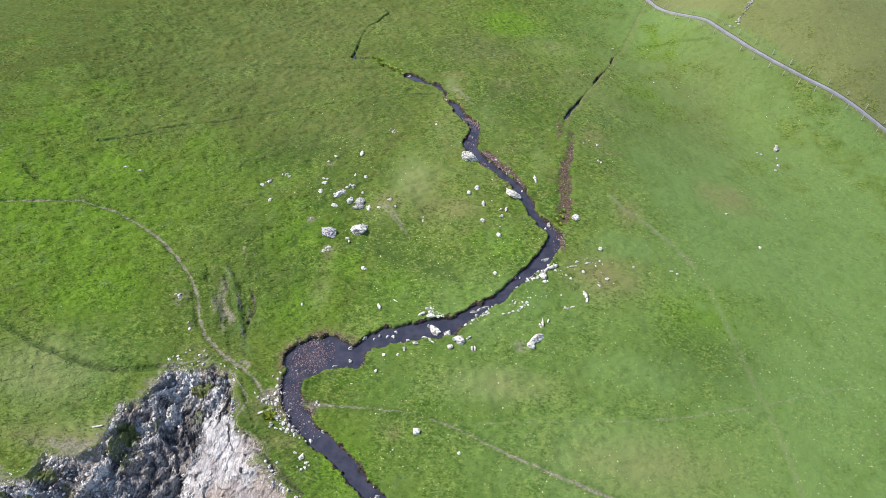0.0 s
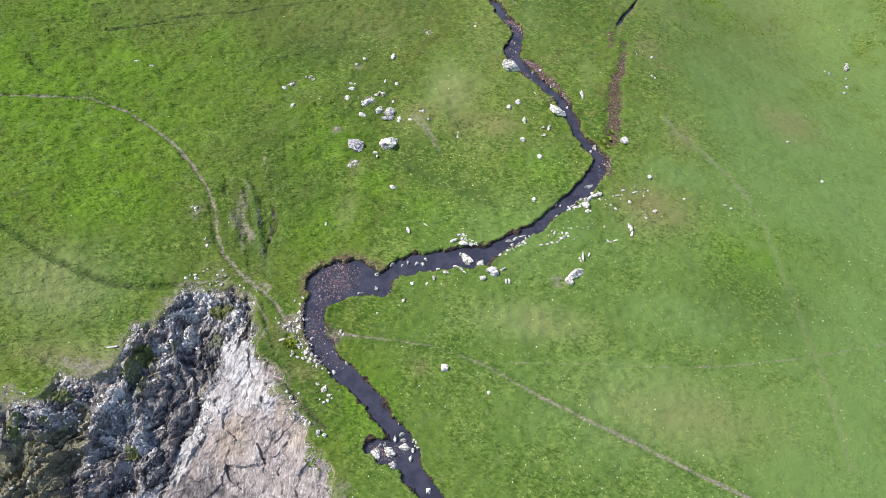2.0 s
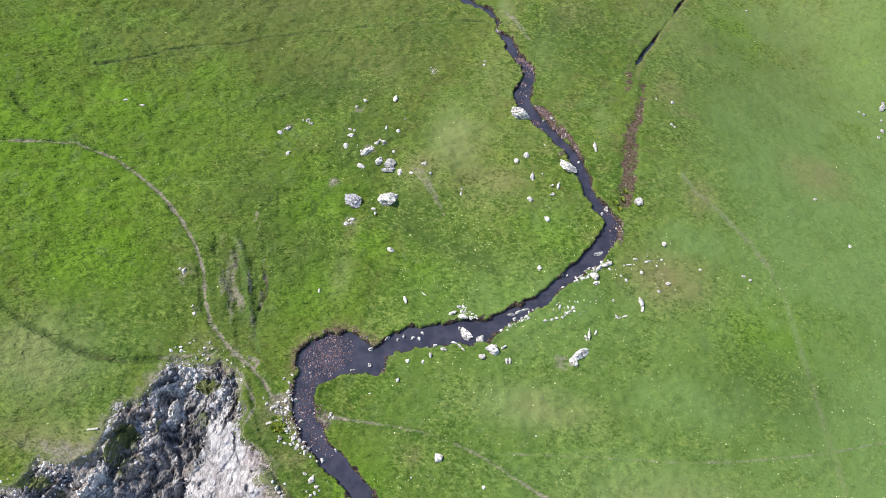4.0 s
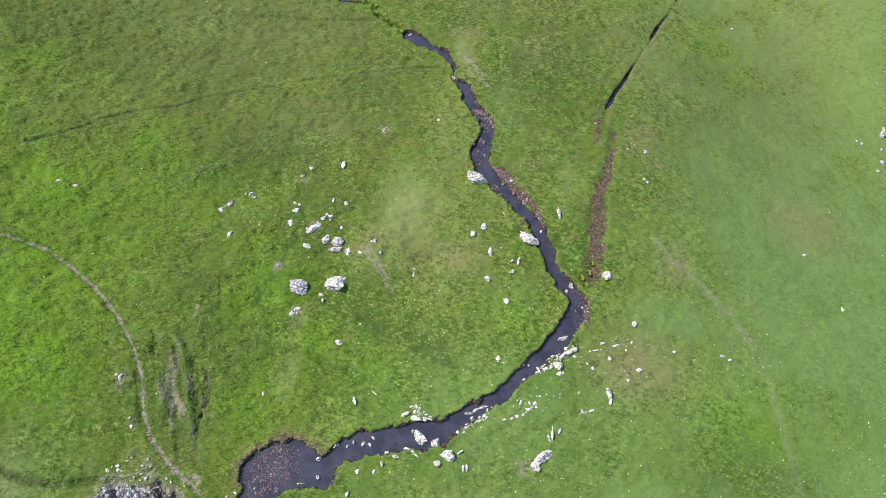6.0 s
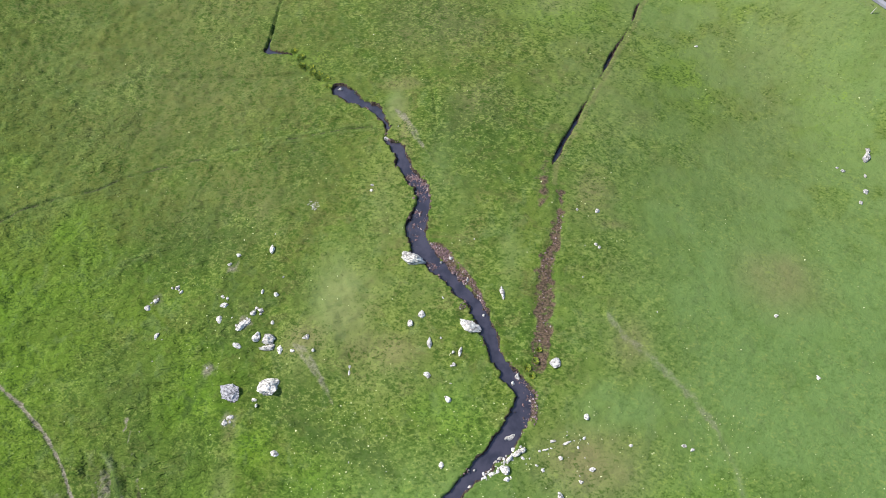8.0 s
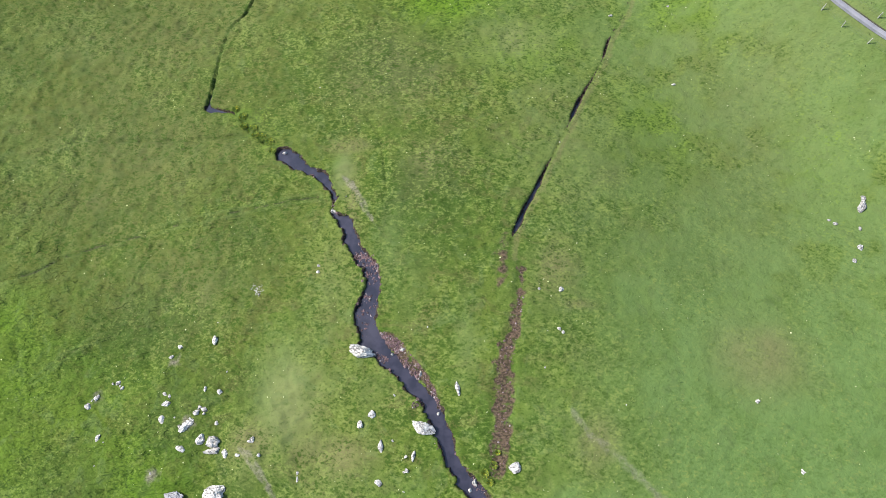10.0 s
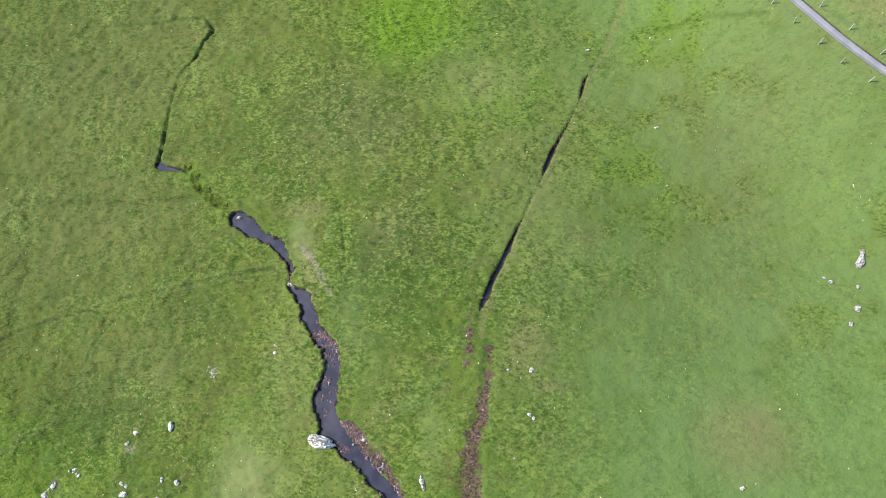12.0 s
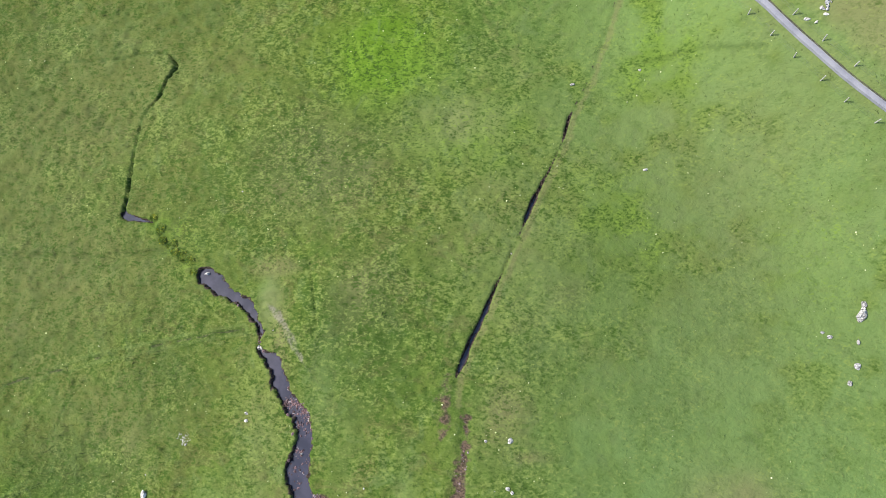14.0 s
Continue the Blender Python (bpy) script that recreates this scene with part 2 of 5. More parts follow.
WEST_TRACK = [(-53.6, 68.7, 0.12), (-51.4, 65.7, 0.2), (-49.4, 63.4, 0.2), (-47.2, 61.8, 0.2), (-45.1, 61.3, 0.1)]
EAST_TRACK = [(34.6, 106.0, 0.08), (39.3, 106.3, 0.1), (43.7, 105.3, 0.08)]


def land(x, y):
    """The smooth lie of the land."""
    z = 4.5 * np.exp(-((x - 58) ** 2 + (y - 112) ** 2) / 288)
    for j, row in enumerate(KNOLLS):
        for i, a in enumerate(row):
            z = z + a * np.exp(-((x + 30 - 25 * i) ** 2 + (y - 40 - 25 * j) ** 2) / 648)
    z = z - 0.35 * step(1.6, -1.0, chain(VALE, x, y))
    # the hillside that carries the lane
    up, along = (x - 48) * 0.75 + (y - 106) * 0.66, (x - 48) * 0.66 - (y - 106) * 0.75
    z = z + 4.4 * step(-14, 5, up) * step(-17, -4, along) * step(34, 16, along)
    z = z + 0.9 * (fbm(x / 4.5, y / 5.5, 3, 177) - 0.5) * np.exp(-((x + 10) / 17) ** 2 - ((y - 57) / 14) ** 2) * step(0.5, 3.0, np.minimum(chain(STREAM_MID, x, y), chain(POOL, x, y)))
    return z + 0.35 * (fbm(x / 9, y / 9, 3, 3) - 0.5)


def water_edge(x, y):
    d = np.full(x.shape, 99.0)
    for c in (STREAM_LOW, SIDE_POOL, POOL, STREAM_MID, STREAM_TOP):
        d = np.minimum(d, chain(c, x, y))
    return d + 0.75 * (fbm(x * 0.9, y * 0.9, 4, 5) - 0.5) + 0.34 * (fbm(x * 2.7, y * 2.7, 2, 8) - 0.5) + 0.16 * (vnoise(x * 5.5, y * 5.5, 9) - 0.5)


def drain_edge(x, y):
    d = np.full(x.shape, 99.0)
    for c in (DRAIN_BEND, DRAIN_UP, DRAIN_LINK, DRAIN_SIDE, DITCH):
        d = np.minimum(d, chain(c, x, y))
    return d + 0.18 * (fbm(x * 1.4, y * 1.4, 2, 15) - 0.5)


def cliff_in(x, y):
    s = np.full(x.shape, -50.0)
    m = (x < 4) & (y < 48)
    if m.any():
        s[m] = inside(CLIFF, x[m], y[m])
    return s + 2.6 * (fbm(x / 2.0, y / 2.0, 4, 21) - 0.5)


def slab_share(x, y):
    """1 on the pale slab on the gully's east side, 0 on the dark rock."""
    return step(-0.9, 0.9, x + 19.2 - 0.26 * (y - 31.2) + 2.0 * (fbm(x / 2.0, y / 2.0, 3, 31) - 0.5)) * step(33.5, 31.0, y + 1.5 * (fbm(x / 1.5, y / 1.5, 2, 33) - 0.5))


def strata(x, y, s):
    """Folded beds that follow the gully's rim, 0 to 1."""
    f = s + 1.5 * (fbm(x / 3.2, y / 3.2, 3, 211) - 0.5) + 0.35 * (fbm(x / 0.8, y / 0.8, 2, 213) - 0.5)
    along = (x + 0.7 * y) / 5.0
    thick, thin = fbm(f / 0.95, along, 3, 215), fbm(f / 0.34, along * 2.2, 2, 217)
    return np.clip(0.62 * (1 - np.abs(2 * thick - 1)) + 0.5 * (1 - np.abs(2 * thin - 1)) - 0.3, 0, 1)


def rock_drop(x, y, s):
    """How far the cliff falls below the turf, s metres in from its edge."""
    slab = slab_share(x, y)
    deep = 3.6 + 0.42 * np.clip(36 - y, 0, 30)
    slope = 1.15 - 0.30 * slab
    q = np.clip(s, 0, 60)
    fall = deep * (1 - np.exp(-q * slope / deep))
    # the rock's grain runs up the gully, bent by a slow swirl
    wx, wy = x + 2.2 * (fbm(x / 5, y / 5, 2, 141) - 0.5), y + 2.2 * (fbm(x / 5, y / 5, 2, 143) - 0.5)
    u, v = 0.94 * wx - 0.34 * wy, 0.34 * wx + 0.94 * wy
    rib = 1 - np.abs(2 * fbm(u / 2.6, v / 7.0, 4, 41) - 1)
    grow = step(-0.1, 1.3, s)
    rough = (rib - 0.6) * (1.7 - 1.2 * slab) + (strata(x, y, s) - 0.5) * (1.15 - 0.95 * slab) + blocks(u / 1.5, v / 2.4, 51) * (0.55 - 0.30 * slab) + blocks(u / 0.6, v / 1.0, 57) * (0.24 - 0.20 * slab) + blocks(u / 0.28, v / 0.55, 65) * (0.10 - 0.07 * slab) + (0.4 + 0.1 * slab) * (fbm(u / 0.7, v / 1.2, 3, 59) - 0.5)
    return fall - grow * rough


def scarred(x, y):
    """The slipped, furrowed ground above the gully."""
    return np.exp(-(((x + 20.2 + 0.35 * (y - 45)) / 2.9) ** 2 + ((y - 45.4) / 5.6) ** 2) ** 1.5)


def height(x, y, tussocks=True):
    z = land(x, y)
    w, dr, s = water_edge(x, y), drain_edge(x, y), cliff_in(x, y)
    far = step(130, 60, np.hypot(x - 8, y - 68))
    if tussocks:
        turf = step(-0.1, 0.9, w) * step(0.5, -0.5, s)
        z = z + turf * far * (1 - 0.65 * step(14, 32, x)) * (0.30 * (fbm(x / 2.4 + y / 7, y / 1.5, 3, 51) - 0.5) + 0.20 * (vnoise(x * 1.7 + y * 0.6, y * 2.4, 55) - 0.5))
    rough = step(8, -14, x) * step(38, 52, y) * far
    z = z + rough * (0.34 * (fbm(x / 1.1 + y / 2.6, y / 0.9 - x / 3.2, 2, 151) - 0.5)) * step(0.2, 1.5, w)
    scar = scarred(x, y)
    z = z - 0.45 * scar * (1 - np.abs(2 * fbm((x + 0.35 * y) / 0.9, y / 4.5, 2, 155) - 1))
    tread = np.minimum(np.minimum(chain(FAINT_LINE_A, x, y), chain(FAINT_LINE_C, x, y)), chain(FAINT_LINE_D, x, y))
    z = z - 0.09 * step(0.17, -0.03, tread) + 0.05 * np.exp(-((tread - 0.3) / 0.12) ** 2) - 0.25 * step(0.3, -0.1, chain(FAINT_LINE_B, x, y))
    z = z + 0.10 * np.exp(-((w - 0.25) / 0.25) ** 2)
    z = z - 0.95 * step(0.06, -0.16, w) - 0.6 * step(0.05, -0.16, dr)
    z = z - 0.15 * step(0.5, -0.3, chain(SEEP, x, y)) - 0.12 * step(0.2, -0.2, chain(GRAVEL_BAR, x, y)) - 0.14 * step(0.2, -0.15, chain(TRAIL_WEST, x, y))
    scar_rag = 0.7 * (fbm(x / 0.7, y / 1.2, 3, 165) - 0.45)
    z = z - 0.32 * step(0.4, -0.25, chain(SCAR_STEP, x, y) + scar_rag) + 0.14 * step(0.25, -0.1, chain(SCAR_SHELF, x, y)) - 0.22 * step(0.3, -0.2, chain(SCAR_BARE, x, y)) - 0.35 * step(0.5, -0.2, chain(GULLY_BANK, x, y)) - 0.2 * step(0.2, -0.1, chain(GULLY_STEP, x, y))
    for c in (*SCAR_LINES, *SCAR_CUTS):
        z = z - 0.2 * step(0.24, -0.1, chain(c, x, y) + scar_rag)
    z = z - 0.15 * step(0.2, -0.1, chain(TRACK_MID, x, y))
    z = z - 0.2 * step(0.3, -0.2, chain(WEST_TRACK, x, y)) - 0.15 * step(0.2, -0.1, chain(EAST_TRACK, x, y))
    z = z - 0.25 * step(0.3, -0.2, chain(FURROW_A, x, y)) - 0.28 * step(0.4, -0.2, chain(WEST_DITCH, x, y)) - 0.25 * step(0.3, -0.2, chain(RIM_GROOVE, x, y))
    return np.where(s > 0, z - rock_drop(x, y, s), z)


def ground_z(x, y):
    return float(height(np.array([float(x)]), np.array([float(y)]))[0])


def lane_edge(x, y):
    return chain([(a, b, 0.28) for a, b in LANE], x, y, 8)


# soft patches of the sward: x, y, half-widths
DRY_NORTH = [(-10.6, 74.4, 1.6, 3.0, 0.6), (-24.1, 84.6, 2.0, 1.4, 0.8), (27, 86, 2.2, 1.6, 0.5), (33, 97, 3, 2, 0.35), (40, 94, 16, 17, 0.28), (-20, 90, 15, 10, 0.42), (-20, 104, 14, 9, 0.4), (-14, 76, 9, 5, 0.3)]
DRY = [(2.7, 60.4, 3.1, 1.5), (-5.2, 61.5, 1.6, 1.2), (-10.9, 53.0, 0.6, 1.2, 0.7), (39.3, 68.3, 4.0, 2.6, 0.5), (10.0, 86.7, 2.6, 2.8), (21.2, 76.0, 1.6, 2.6), (23.1, 72.9, 1.6, 0.5), (39.6, 69.6, 2.2, 1.8, 0.6),
       (2.3, 88.6, 2.8, 0.9), (2.9, 82.8, 0.7, 2.6), (-30.3, 28.6, 4.0, 0.9), (20.0, 51.5, 3.4, 2.0), (5.5, 97, 6, 5), (24, 61.5, 1.6, 2.0), (-25.6, 46.2, 0.9, 0.8), (-1.5, 31.9, 0.8, 0.8), (-12.0, 30.2, 1.6, 0.8, 1.0), (-14.6, 33.2, 0.9, 1.5, 0.8), (-21.8, 39.6, 2.4, 0.9, 0.6)]
ROUGH_SHADED_WEST = [(-22, 56, 7, 6, 0.75), (30, 88, 6, 5, 0.4), (38, 84, 5, 4, 0.3), (25, 72, 5, 3, 0.35), (33, 77, 4, 3, 0.3), (-30, 63, 9, 6, 0.3), (-21, 69, 9, 5, 0.6), (-10, 83, 7, 6, 0.5), (-28, 42, 6, 5, 0.4), (-22, 86, 12, 9, 0.5), (-14, 56, 4, 6, 0.4), (-20, 92, 13, 9, 0.62), (-18, 74, 10, 6, 0.5), (-24, 104, 10, 7, 0.5), (-5, 95, 8, 7, 0.45)]
ROUGH_SHADED = [(-19.5, 47, 4.4, 7.5, 1.0), (-14.5, 50, 3.6, 6, 0.8), (-24.5, 45, 3.5, 6, 0.7), (-14.3, 32.0, 1.8, 3.4, 0.9), (-10.5, 28.2, 2.6, 1.8, 0.8), (-7.6, 26.4, 2.0, 1.2, 0.6), (-27, 38, 5, 1.6, 0.5), (-19, 83, 10, 3, 0.6), (-8, 79, 5, 6, 0.8), (-26, 78, 8, 5, 0.35), (-16, 72, 7, 5), (-12, 64, 5, 5), (10, 84, 5, 8), (5, 98, 8, 6), (2, 52, 5, 2.5, 0.4), (-6, 56, 4, 3), (30, 42, 6, 4), (26, 80, 5, 4, 0.35), (-4, 47, 4, 2, 0.4)]
SHORT = [(-34, 92, 14, 8, 0.35), (1.5, 74, 3.2, 8, 0.5), (9, 73, 2.6, 7, 0.35), (4, 66, 6, 4, 0.4), (-38, 76, 9, 3.5, 0.5), (-30, 84, 10, 4, 0.4), (-12, 76, 5, 4, 0.35), (40, 96, 16, 18, 0.2), (-15, 111, 14, 9, 0.55), (-30, 100, 12, 14, 0.5), (22, 92, 8, 14, 0.4), (-20, 88, 12, 4, 0.35), (-1.4, 64.3, 3.4, 5.6), (1.6, 58.4, 4.5, 3.0, 0.5), (20.2, 51.0, 4.2, 2.8), (-10.8, 48.0, 1.0, 2.6, 0.9), (-30, 29.5, 6, 1.6), (8.5, 37.4, 5.5, 1.8), (6.8, 78.5, 1.6, 5.0, 0.35), (1.8, 85.5, 1.0, 2.0), (-36, 36, 5, 3.5), (13.6, 69, 1.2, 5, 0.35), (22, 30, 8, 3), (-5.2, 60, 1.6, 2.2), (38, 69, 3.5, 3), (18, 101, 5, 3)]
LUSH_WEST = [(-34, 66, 12, 5.5, 0.75), (-22, 64, 8, 4, 0.45), (-17, 60, 5, 4, 0.4), (-35.6, 71.7, 4, 4, 0.9), (-40.6, 82.5, 4, 3, 0.8), (-28.1, 68.7, 4, 3, 0.7), (-8.2, 93.0, 2.4, 2.2, 0.9), (-6.0, 91.0, 1.8, 1.6, 0.8), (-40, 54, 14, 12, 0.9), (-31, 46, 8, 7, 0.3), (-30, 60, 7, 7, 0.6)]
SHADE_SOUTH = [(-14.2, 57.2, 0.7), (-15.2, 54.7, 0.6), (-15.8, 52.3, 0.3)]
LUSH = [(-50, 60, 14, 12), (-47, 76, 12, 9), (36, 106, 6, 6), (32, 92, 5, 6), (11.5, 107.9, 4.6, 4.8, 1.6), (18.4, 100.3, 6.0, 3.4), (-3.2, 48.6, 4.0, 3.0, 0.6), (5.5, 47.6, 2.0, 1.6, 0.5), (-14.8, 55.9, 3.6, 5.0), (-38, 66, 8, 6), (-35, 47, 8, 6), (-31, 72, 5, 3.5), (-9, 52, 2, 2), (30, 47, 5, 4), (47, 88, 4, 7), (8, 54.8, 3, 2), (-6, 28, 3, 3), (-13, 46, 4, 4)]
PALE = [(9, 46, 9, 6, 0.65), (18, 46, 7, 5, 0.5), (8, 56, 4, 4, 0.3), (33.7, 56.4, 8, 8), (28.6, 72.9, 7.0, 4.0), (36.9, 80.1, 7.0, 6.0), (48.2, 95.5, 5.5, 9.0), (35.4, 68, 12, 16), (23.6, 39.5, 8.0, 3.3), (8.2, 37.4, 6.0, 2.2), (-35, 35.3, 6.0, 4.2), (6.7, 79, 1.6, 5.0, 0.4), (13.4, 70, 1.2, 5.0, 0.4), (1.6, 86.0, 1.0, 2.0),
        (45, 60, 14, 20), (20, 30, 12, 6), (-2.8, 66.0, 2.5, 4.0, 0.8), (42, 40, 14, 10), (23, 56, 4.5, 3)]


def patches(rows, x, y, seed):
    w = np.zeros(x.shape)
    for a, b, rx, ry, *k in rows:
        w = np.maximum(w, (k[0] if k else 1.0) * np.exp(-(((x - a) / rx) ** 2 + ((y - b) / ry) ** 2)))
    return np.clip(w * (0.45 + 1.1 * fbm(x / 1.8, y / 1.8, 4, seed)), 0, 1)


def sward(x, y):
    """Masks of what grows or lies bare at each place, and of shade put into the colour."""
    w = water_edge(x, y)
    rag = 0.35 * (fbm(x * 1.8, y * 1.8, 3, 61) - 0.5)
    bare = np.zeros(x.shape)
    for c, k in ((TRAIL_WEST, 1.1), (TRAIL_SPUR, 1.15), (TRAIL_EAST, 0.72), (TRAIL_NORTH, 0.64), (TRAIL_LOOP, 1.1), (SCRAPE, 0.55), (TRAIL_RIM, 1.0), (TRAIL_KNOLL, 0.5)):
        bare = np.maximum(bare, k * step(0.16, -0.16, chain(c, x, y) + (0.9 if c in (TRAIL_WEST, TRAIL_SPUR, TRAIL_LOOP, SCRAPE, TRAIL_RIM) else 0.35) * rag) * (1 - 0.15 * step(-26, -40, x)))
    bare = np.maximum(bare, 0.68 * step(0.4, -0.25, chain(SCAR_BARE, x, y) + 2.6 * rag) * step(0.46, 0.62, fbm((x + 0.5 * y) / 0.35, y / 1.6, 3, 159)))
    bare = np.maximum(bare, 0.8 * step(0.15, -0.2, chain(SCAR_STEP, x, y) + 2.0 * rag) * step(0.46, 0.60, fbm(x / 0.6, y / 0.9, 3, 163)))
    bare = np.maximum(bare, 0.8 * step(2.0, 0.3, np.hypot(x + 13.6, y - 34.6) + 3 * rag))
    bare = np.maximum(bare, 0.8 * step(1.1, 0.2, np.hypot(x + 9.6, y - 34.0) + 2 * rag))
    bare = np.maximum(bare, 0.75 * step(-1.6, 0.6, cliff_in(x, y) + 3 * rag + 3.0 * (fbm(x / 3, y / 3, 2, 63) - 0.62 + 0.14 * step(31, 27, y) * step(-20, -24, x))))
    bare = np.maximum(bare, 0.8 * np.exp(-((x + 30.3) / 3.6) ** 2 - ((y - 28.3) / 0.9) ** 2))
    bare = np.maximum(bare, 0.85 * step(0.2, -0.25, chain(SCAR_HEAD, x, y) + 2.4 * rag) * step(0.42, 0.58, fbm(x / 0.4, y / 0.9, 3, 223)))
    streak = fbm((x + 0.35 * y) / 0.55, y / 2.2, 3, 157)
    bare = np.maximum(bare, 0.66 * scarred(x, y) * step(0.55, 0.68, streak))
    for a, b in ((-20.2, 65.0), (-13.6, 58.4), (-11.3, 54.0), (-10.9, 62.8), (-12.7, 68.1), (10.9, 41.9), (10.6, 41.6)):
        bare = np.maximum(bare, 0.6 * step(1.1, 0.2, np.hypot(x - a, y - b) + 3.0 * rag))
    head = step(3.6, 1.0, np.hypot((x + 20.2) / 1.3, y - 37.6) + 4 * rag)
    bare = np.maximum(bare, 0.5 * head * step(0.42, 0.62, fbm(x / 0.7, y / 0.7, 3, 167)))
    for a, b, r in ((10.6, 41.9, 0.9), (-21.4, 47.2, 0.9), (-20.9, 45.6, 1.0), (-18.0, 45.4, 0.6), (-18.6, 48.4, 0.6), (-25.6, 46.0, 1.1), (-23.6, 42.4, 1.0), (-24.3, 43.4, 0.7), (-24.4, 45.0, 0.5), (-21.0, 38.2, 1.3), (-18.9, 37.9, 1.0)):
        bare = np.maximum(bare, 0.5 * step(1.2, 0.3, np.hypot((x - a) * 1.3, (y - b) * 0.8) / r + 3.2 * rag) * step(0.40, 0.62, streak))
    bare = np.maximum(bare, 0.42 * step(0.5, -0.2, chain(WHEEL_TRACK[:5], x, y) + 2.2 * rag))
    bare = np.maximum(bare, 0.31 * step(0.25, -0.35, chain(WHEEL_TRACK[4:], x, y) + 0.8 * rag))
    mud = np.maximum(step(0.30, -0.02, w + 1.7 * rag), step(0.16, -0.06, np.minimum(chain(DRAIN_BEND, x, y), chain(DITCH, x, y)) + 0.7 * rag))
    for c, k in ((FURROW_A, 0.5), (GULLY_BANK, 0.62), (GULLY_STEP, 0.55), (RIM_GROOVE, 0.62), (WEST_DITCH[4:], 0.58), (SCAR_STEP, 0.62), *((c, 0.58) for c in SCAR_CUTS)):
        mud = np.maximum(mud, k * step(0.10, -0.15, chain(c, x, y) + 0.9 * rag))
    seep = np.maximum(step(0.35, -0.5, chain(SEEP, x, y) + 3.6 * rag + 0.9 * (fbm(x / 1.3, y / 2.2, 3, 161) - 0.45)), 0.62 * step(0.4, -0.3, chain(SEEP_SIDE, x, y) + 3 * rag))
    seep = np.maximum(seep, 0.95 * step(0.25, -0.2, chain(GRAVEL_BAR, x, y) + 1.5 * rag))
    seep = np.maximum(seep, 0.62 * step(1.25, 0.15, chain(POOL, x, y) + 3.2 * rag) * step(38.5, 40.5, y - 0.45 * (x + 9)) * step(0.0, 0.3, w))
    seep = np.maximum(seep, 0.8 * step(1.0, 0.3, np.hypot((x - 15.4) / 0.8, (y - 55.6) / 2.0) + rag))
    pale = patches(PALE, x, y, 71)
    pale = np.maximum(pale, 0.95 * step(10, 40, x + 8 * (fbm(x / 8, y / 8, 3, 171) - 0.5)) * step(0.27, 0.57, 0.5 * fbm(x / 7, y / 5, 4, 173) + 0.5 * fbm(x / 2.2, y / 1.8, 4, 207)))
    for c, k in ((WHEEL_TRACK, 0.9), (FAINT_LINE_B, 0.3), (SCAR_SHELF, 0.7)):
        pale = np.maximum(pale, k * step(0.5, -0.2, chain(c, x, y) + rag))
    dark = 0.75 * np.maximum(patches(ROUGH_SHADED, x, y, 79), patches(ROUGH_SHADED_WEST, x, y, 79))
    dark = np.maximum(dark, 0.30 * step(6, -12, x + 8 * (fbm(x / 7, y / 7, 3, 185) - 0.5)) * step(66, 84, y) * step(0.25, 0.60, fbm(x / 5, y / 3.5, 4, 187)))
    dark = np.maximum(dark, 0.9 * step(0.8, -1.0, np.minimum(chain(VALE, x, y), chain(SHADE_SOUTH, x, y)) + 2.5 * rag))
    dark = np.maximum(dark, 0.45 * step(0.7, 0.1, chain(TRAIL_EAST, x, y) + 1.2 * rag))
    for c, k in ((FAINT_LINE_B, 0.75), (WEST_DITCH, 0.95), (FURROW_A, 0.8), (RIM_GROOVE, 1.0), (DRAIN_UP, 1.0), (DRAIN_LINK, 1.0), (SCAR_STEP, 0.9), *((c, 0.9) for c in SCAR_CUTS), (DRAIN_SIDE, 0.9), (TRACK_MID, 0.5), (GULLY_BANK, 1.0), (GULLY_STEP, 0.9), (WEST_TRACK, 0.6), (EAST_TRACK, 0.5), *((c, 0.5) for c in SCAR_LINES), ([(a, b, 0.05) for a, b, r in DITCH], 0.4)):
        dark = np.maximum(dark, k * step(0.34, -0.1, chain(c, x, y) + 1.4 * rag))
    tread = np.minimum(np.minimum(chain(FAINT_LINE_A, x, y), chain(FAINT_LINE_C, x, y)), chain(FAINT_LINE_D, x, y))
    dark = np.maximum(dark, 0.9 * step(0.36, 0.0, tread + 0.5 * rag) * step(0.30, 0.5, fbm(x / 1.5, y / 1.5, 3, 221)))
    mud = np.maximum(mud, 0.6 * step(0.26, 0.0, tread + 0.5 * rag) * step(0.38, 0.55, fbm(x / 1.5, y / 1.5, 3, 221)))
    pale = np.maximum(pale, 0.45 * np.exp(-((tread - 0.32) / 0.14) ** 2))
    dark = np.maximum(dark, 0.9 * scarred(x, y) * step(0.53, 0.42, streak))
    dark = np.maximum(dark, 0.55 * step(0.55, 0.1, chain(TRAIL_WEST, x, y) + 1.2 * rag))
    # rank yellow grass beside the ditch and the lane; the ditch's lit east bank is painted in
    lane = lane_edge(x, y)
    dry = np.maximum(np.maximum(patches(DRY, x, y, 73), patches(DRY_NORTH, x, y, 73)), 0.85 * step(-0.6, 1.6, (x - 49) * 0.75 + (y - 104.2) * 0.66 + 1.2 * (fbm(x / 2, y / 2, 2, 175) - 0.5)))
    dry = np.maximum(dry, 0.7 * step(0.35, 0.0, chain([(a + 0.42, b - 0.15, 0.08) for a, b, r in DITCH], x, y) + 1.5 * rag))
    dry = np.maximum(dry, 0.7 * step(1.5, 0.2, chain(POOL, x, y) + 3.2 * rag) * step(38.0, 40.0, y - 0.45 * (x + 9)))
    dry = np.maximum(dry, 0.35 * step(1.1, 0.4, lane + 2 * rag))
    heath = step(5, -10, x + 8 * (fbm(x / 7, y / 7, 3, 193) - 0.5)) * step(64, 76, y + 6 * (fbm(x / 6, y / 6, 3, 195) - 0.5)) * step(0.22, 0.58, fbm(x / 3.5, y / 2.6, 4, 197))
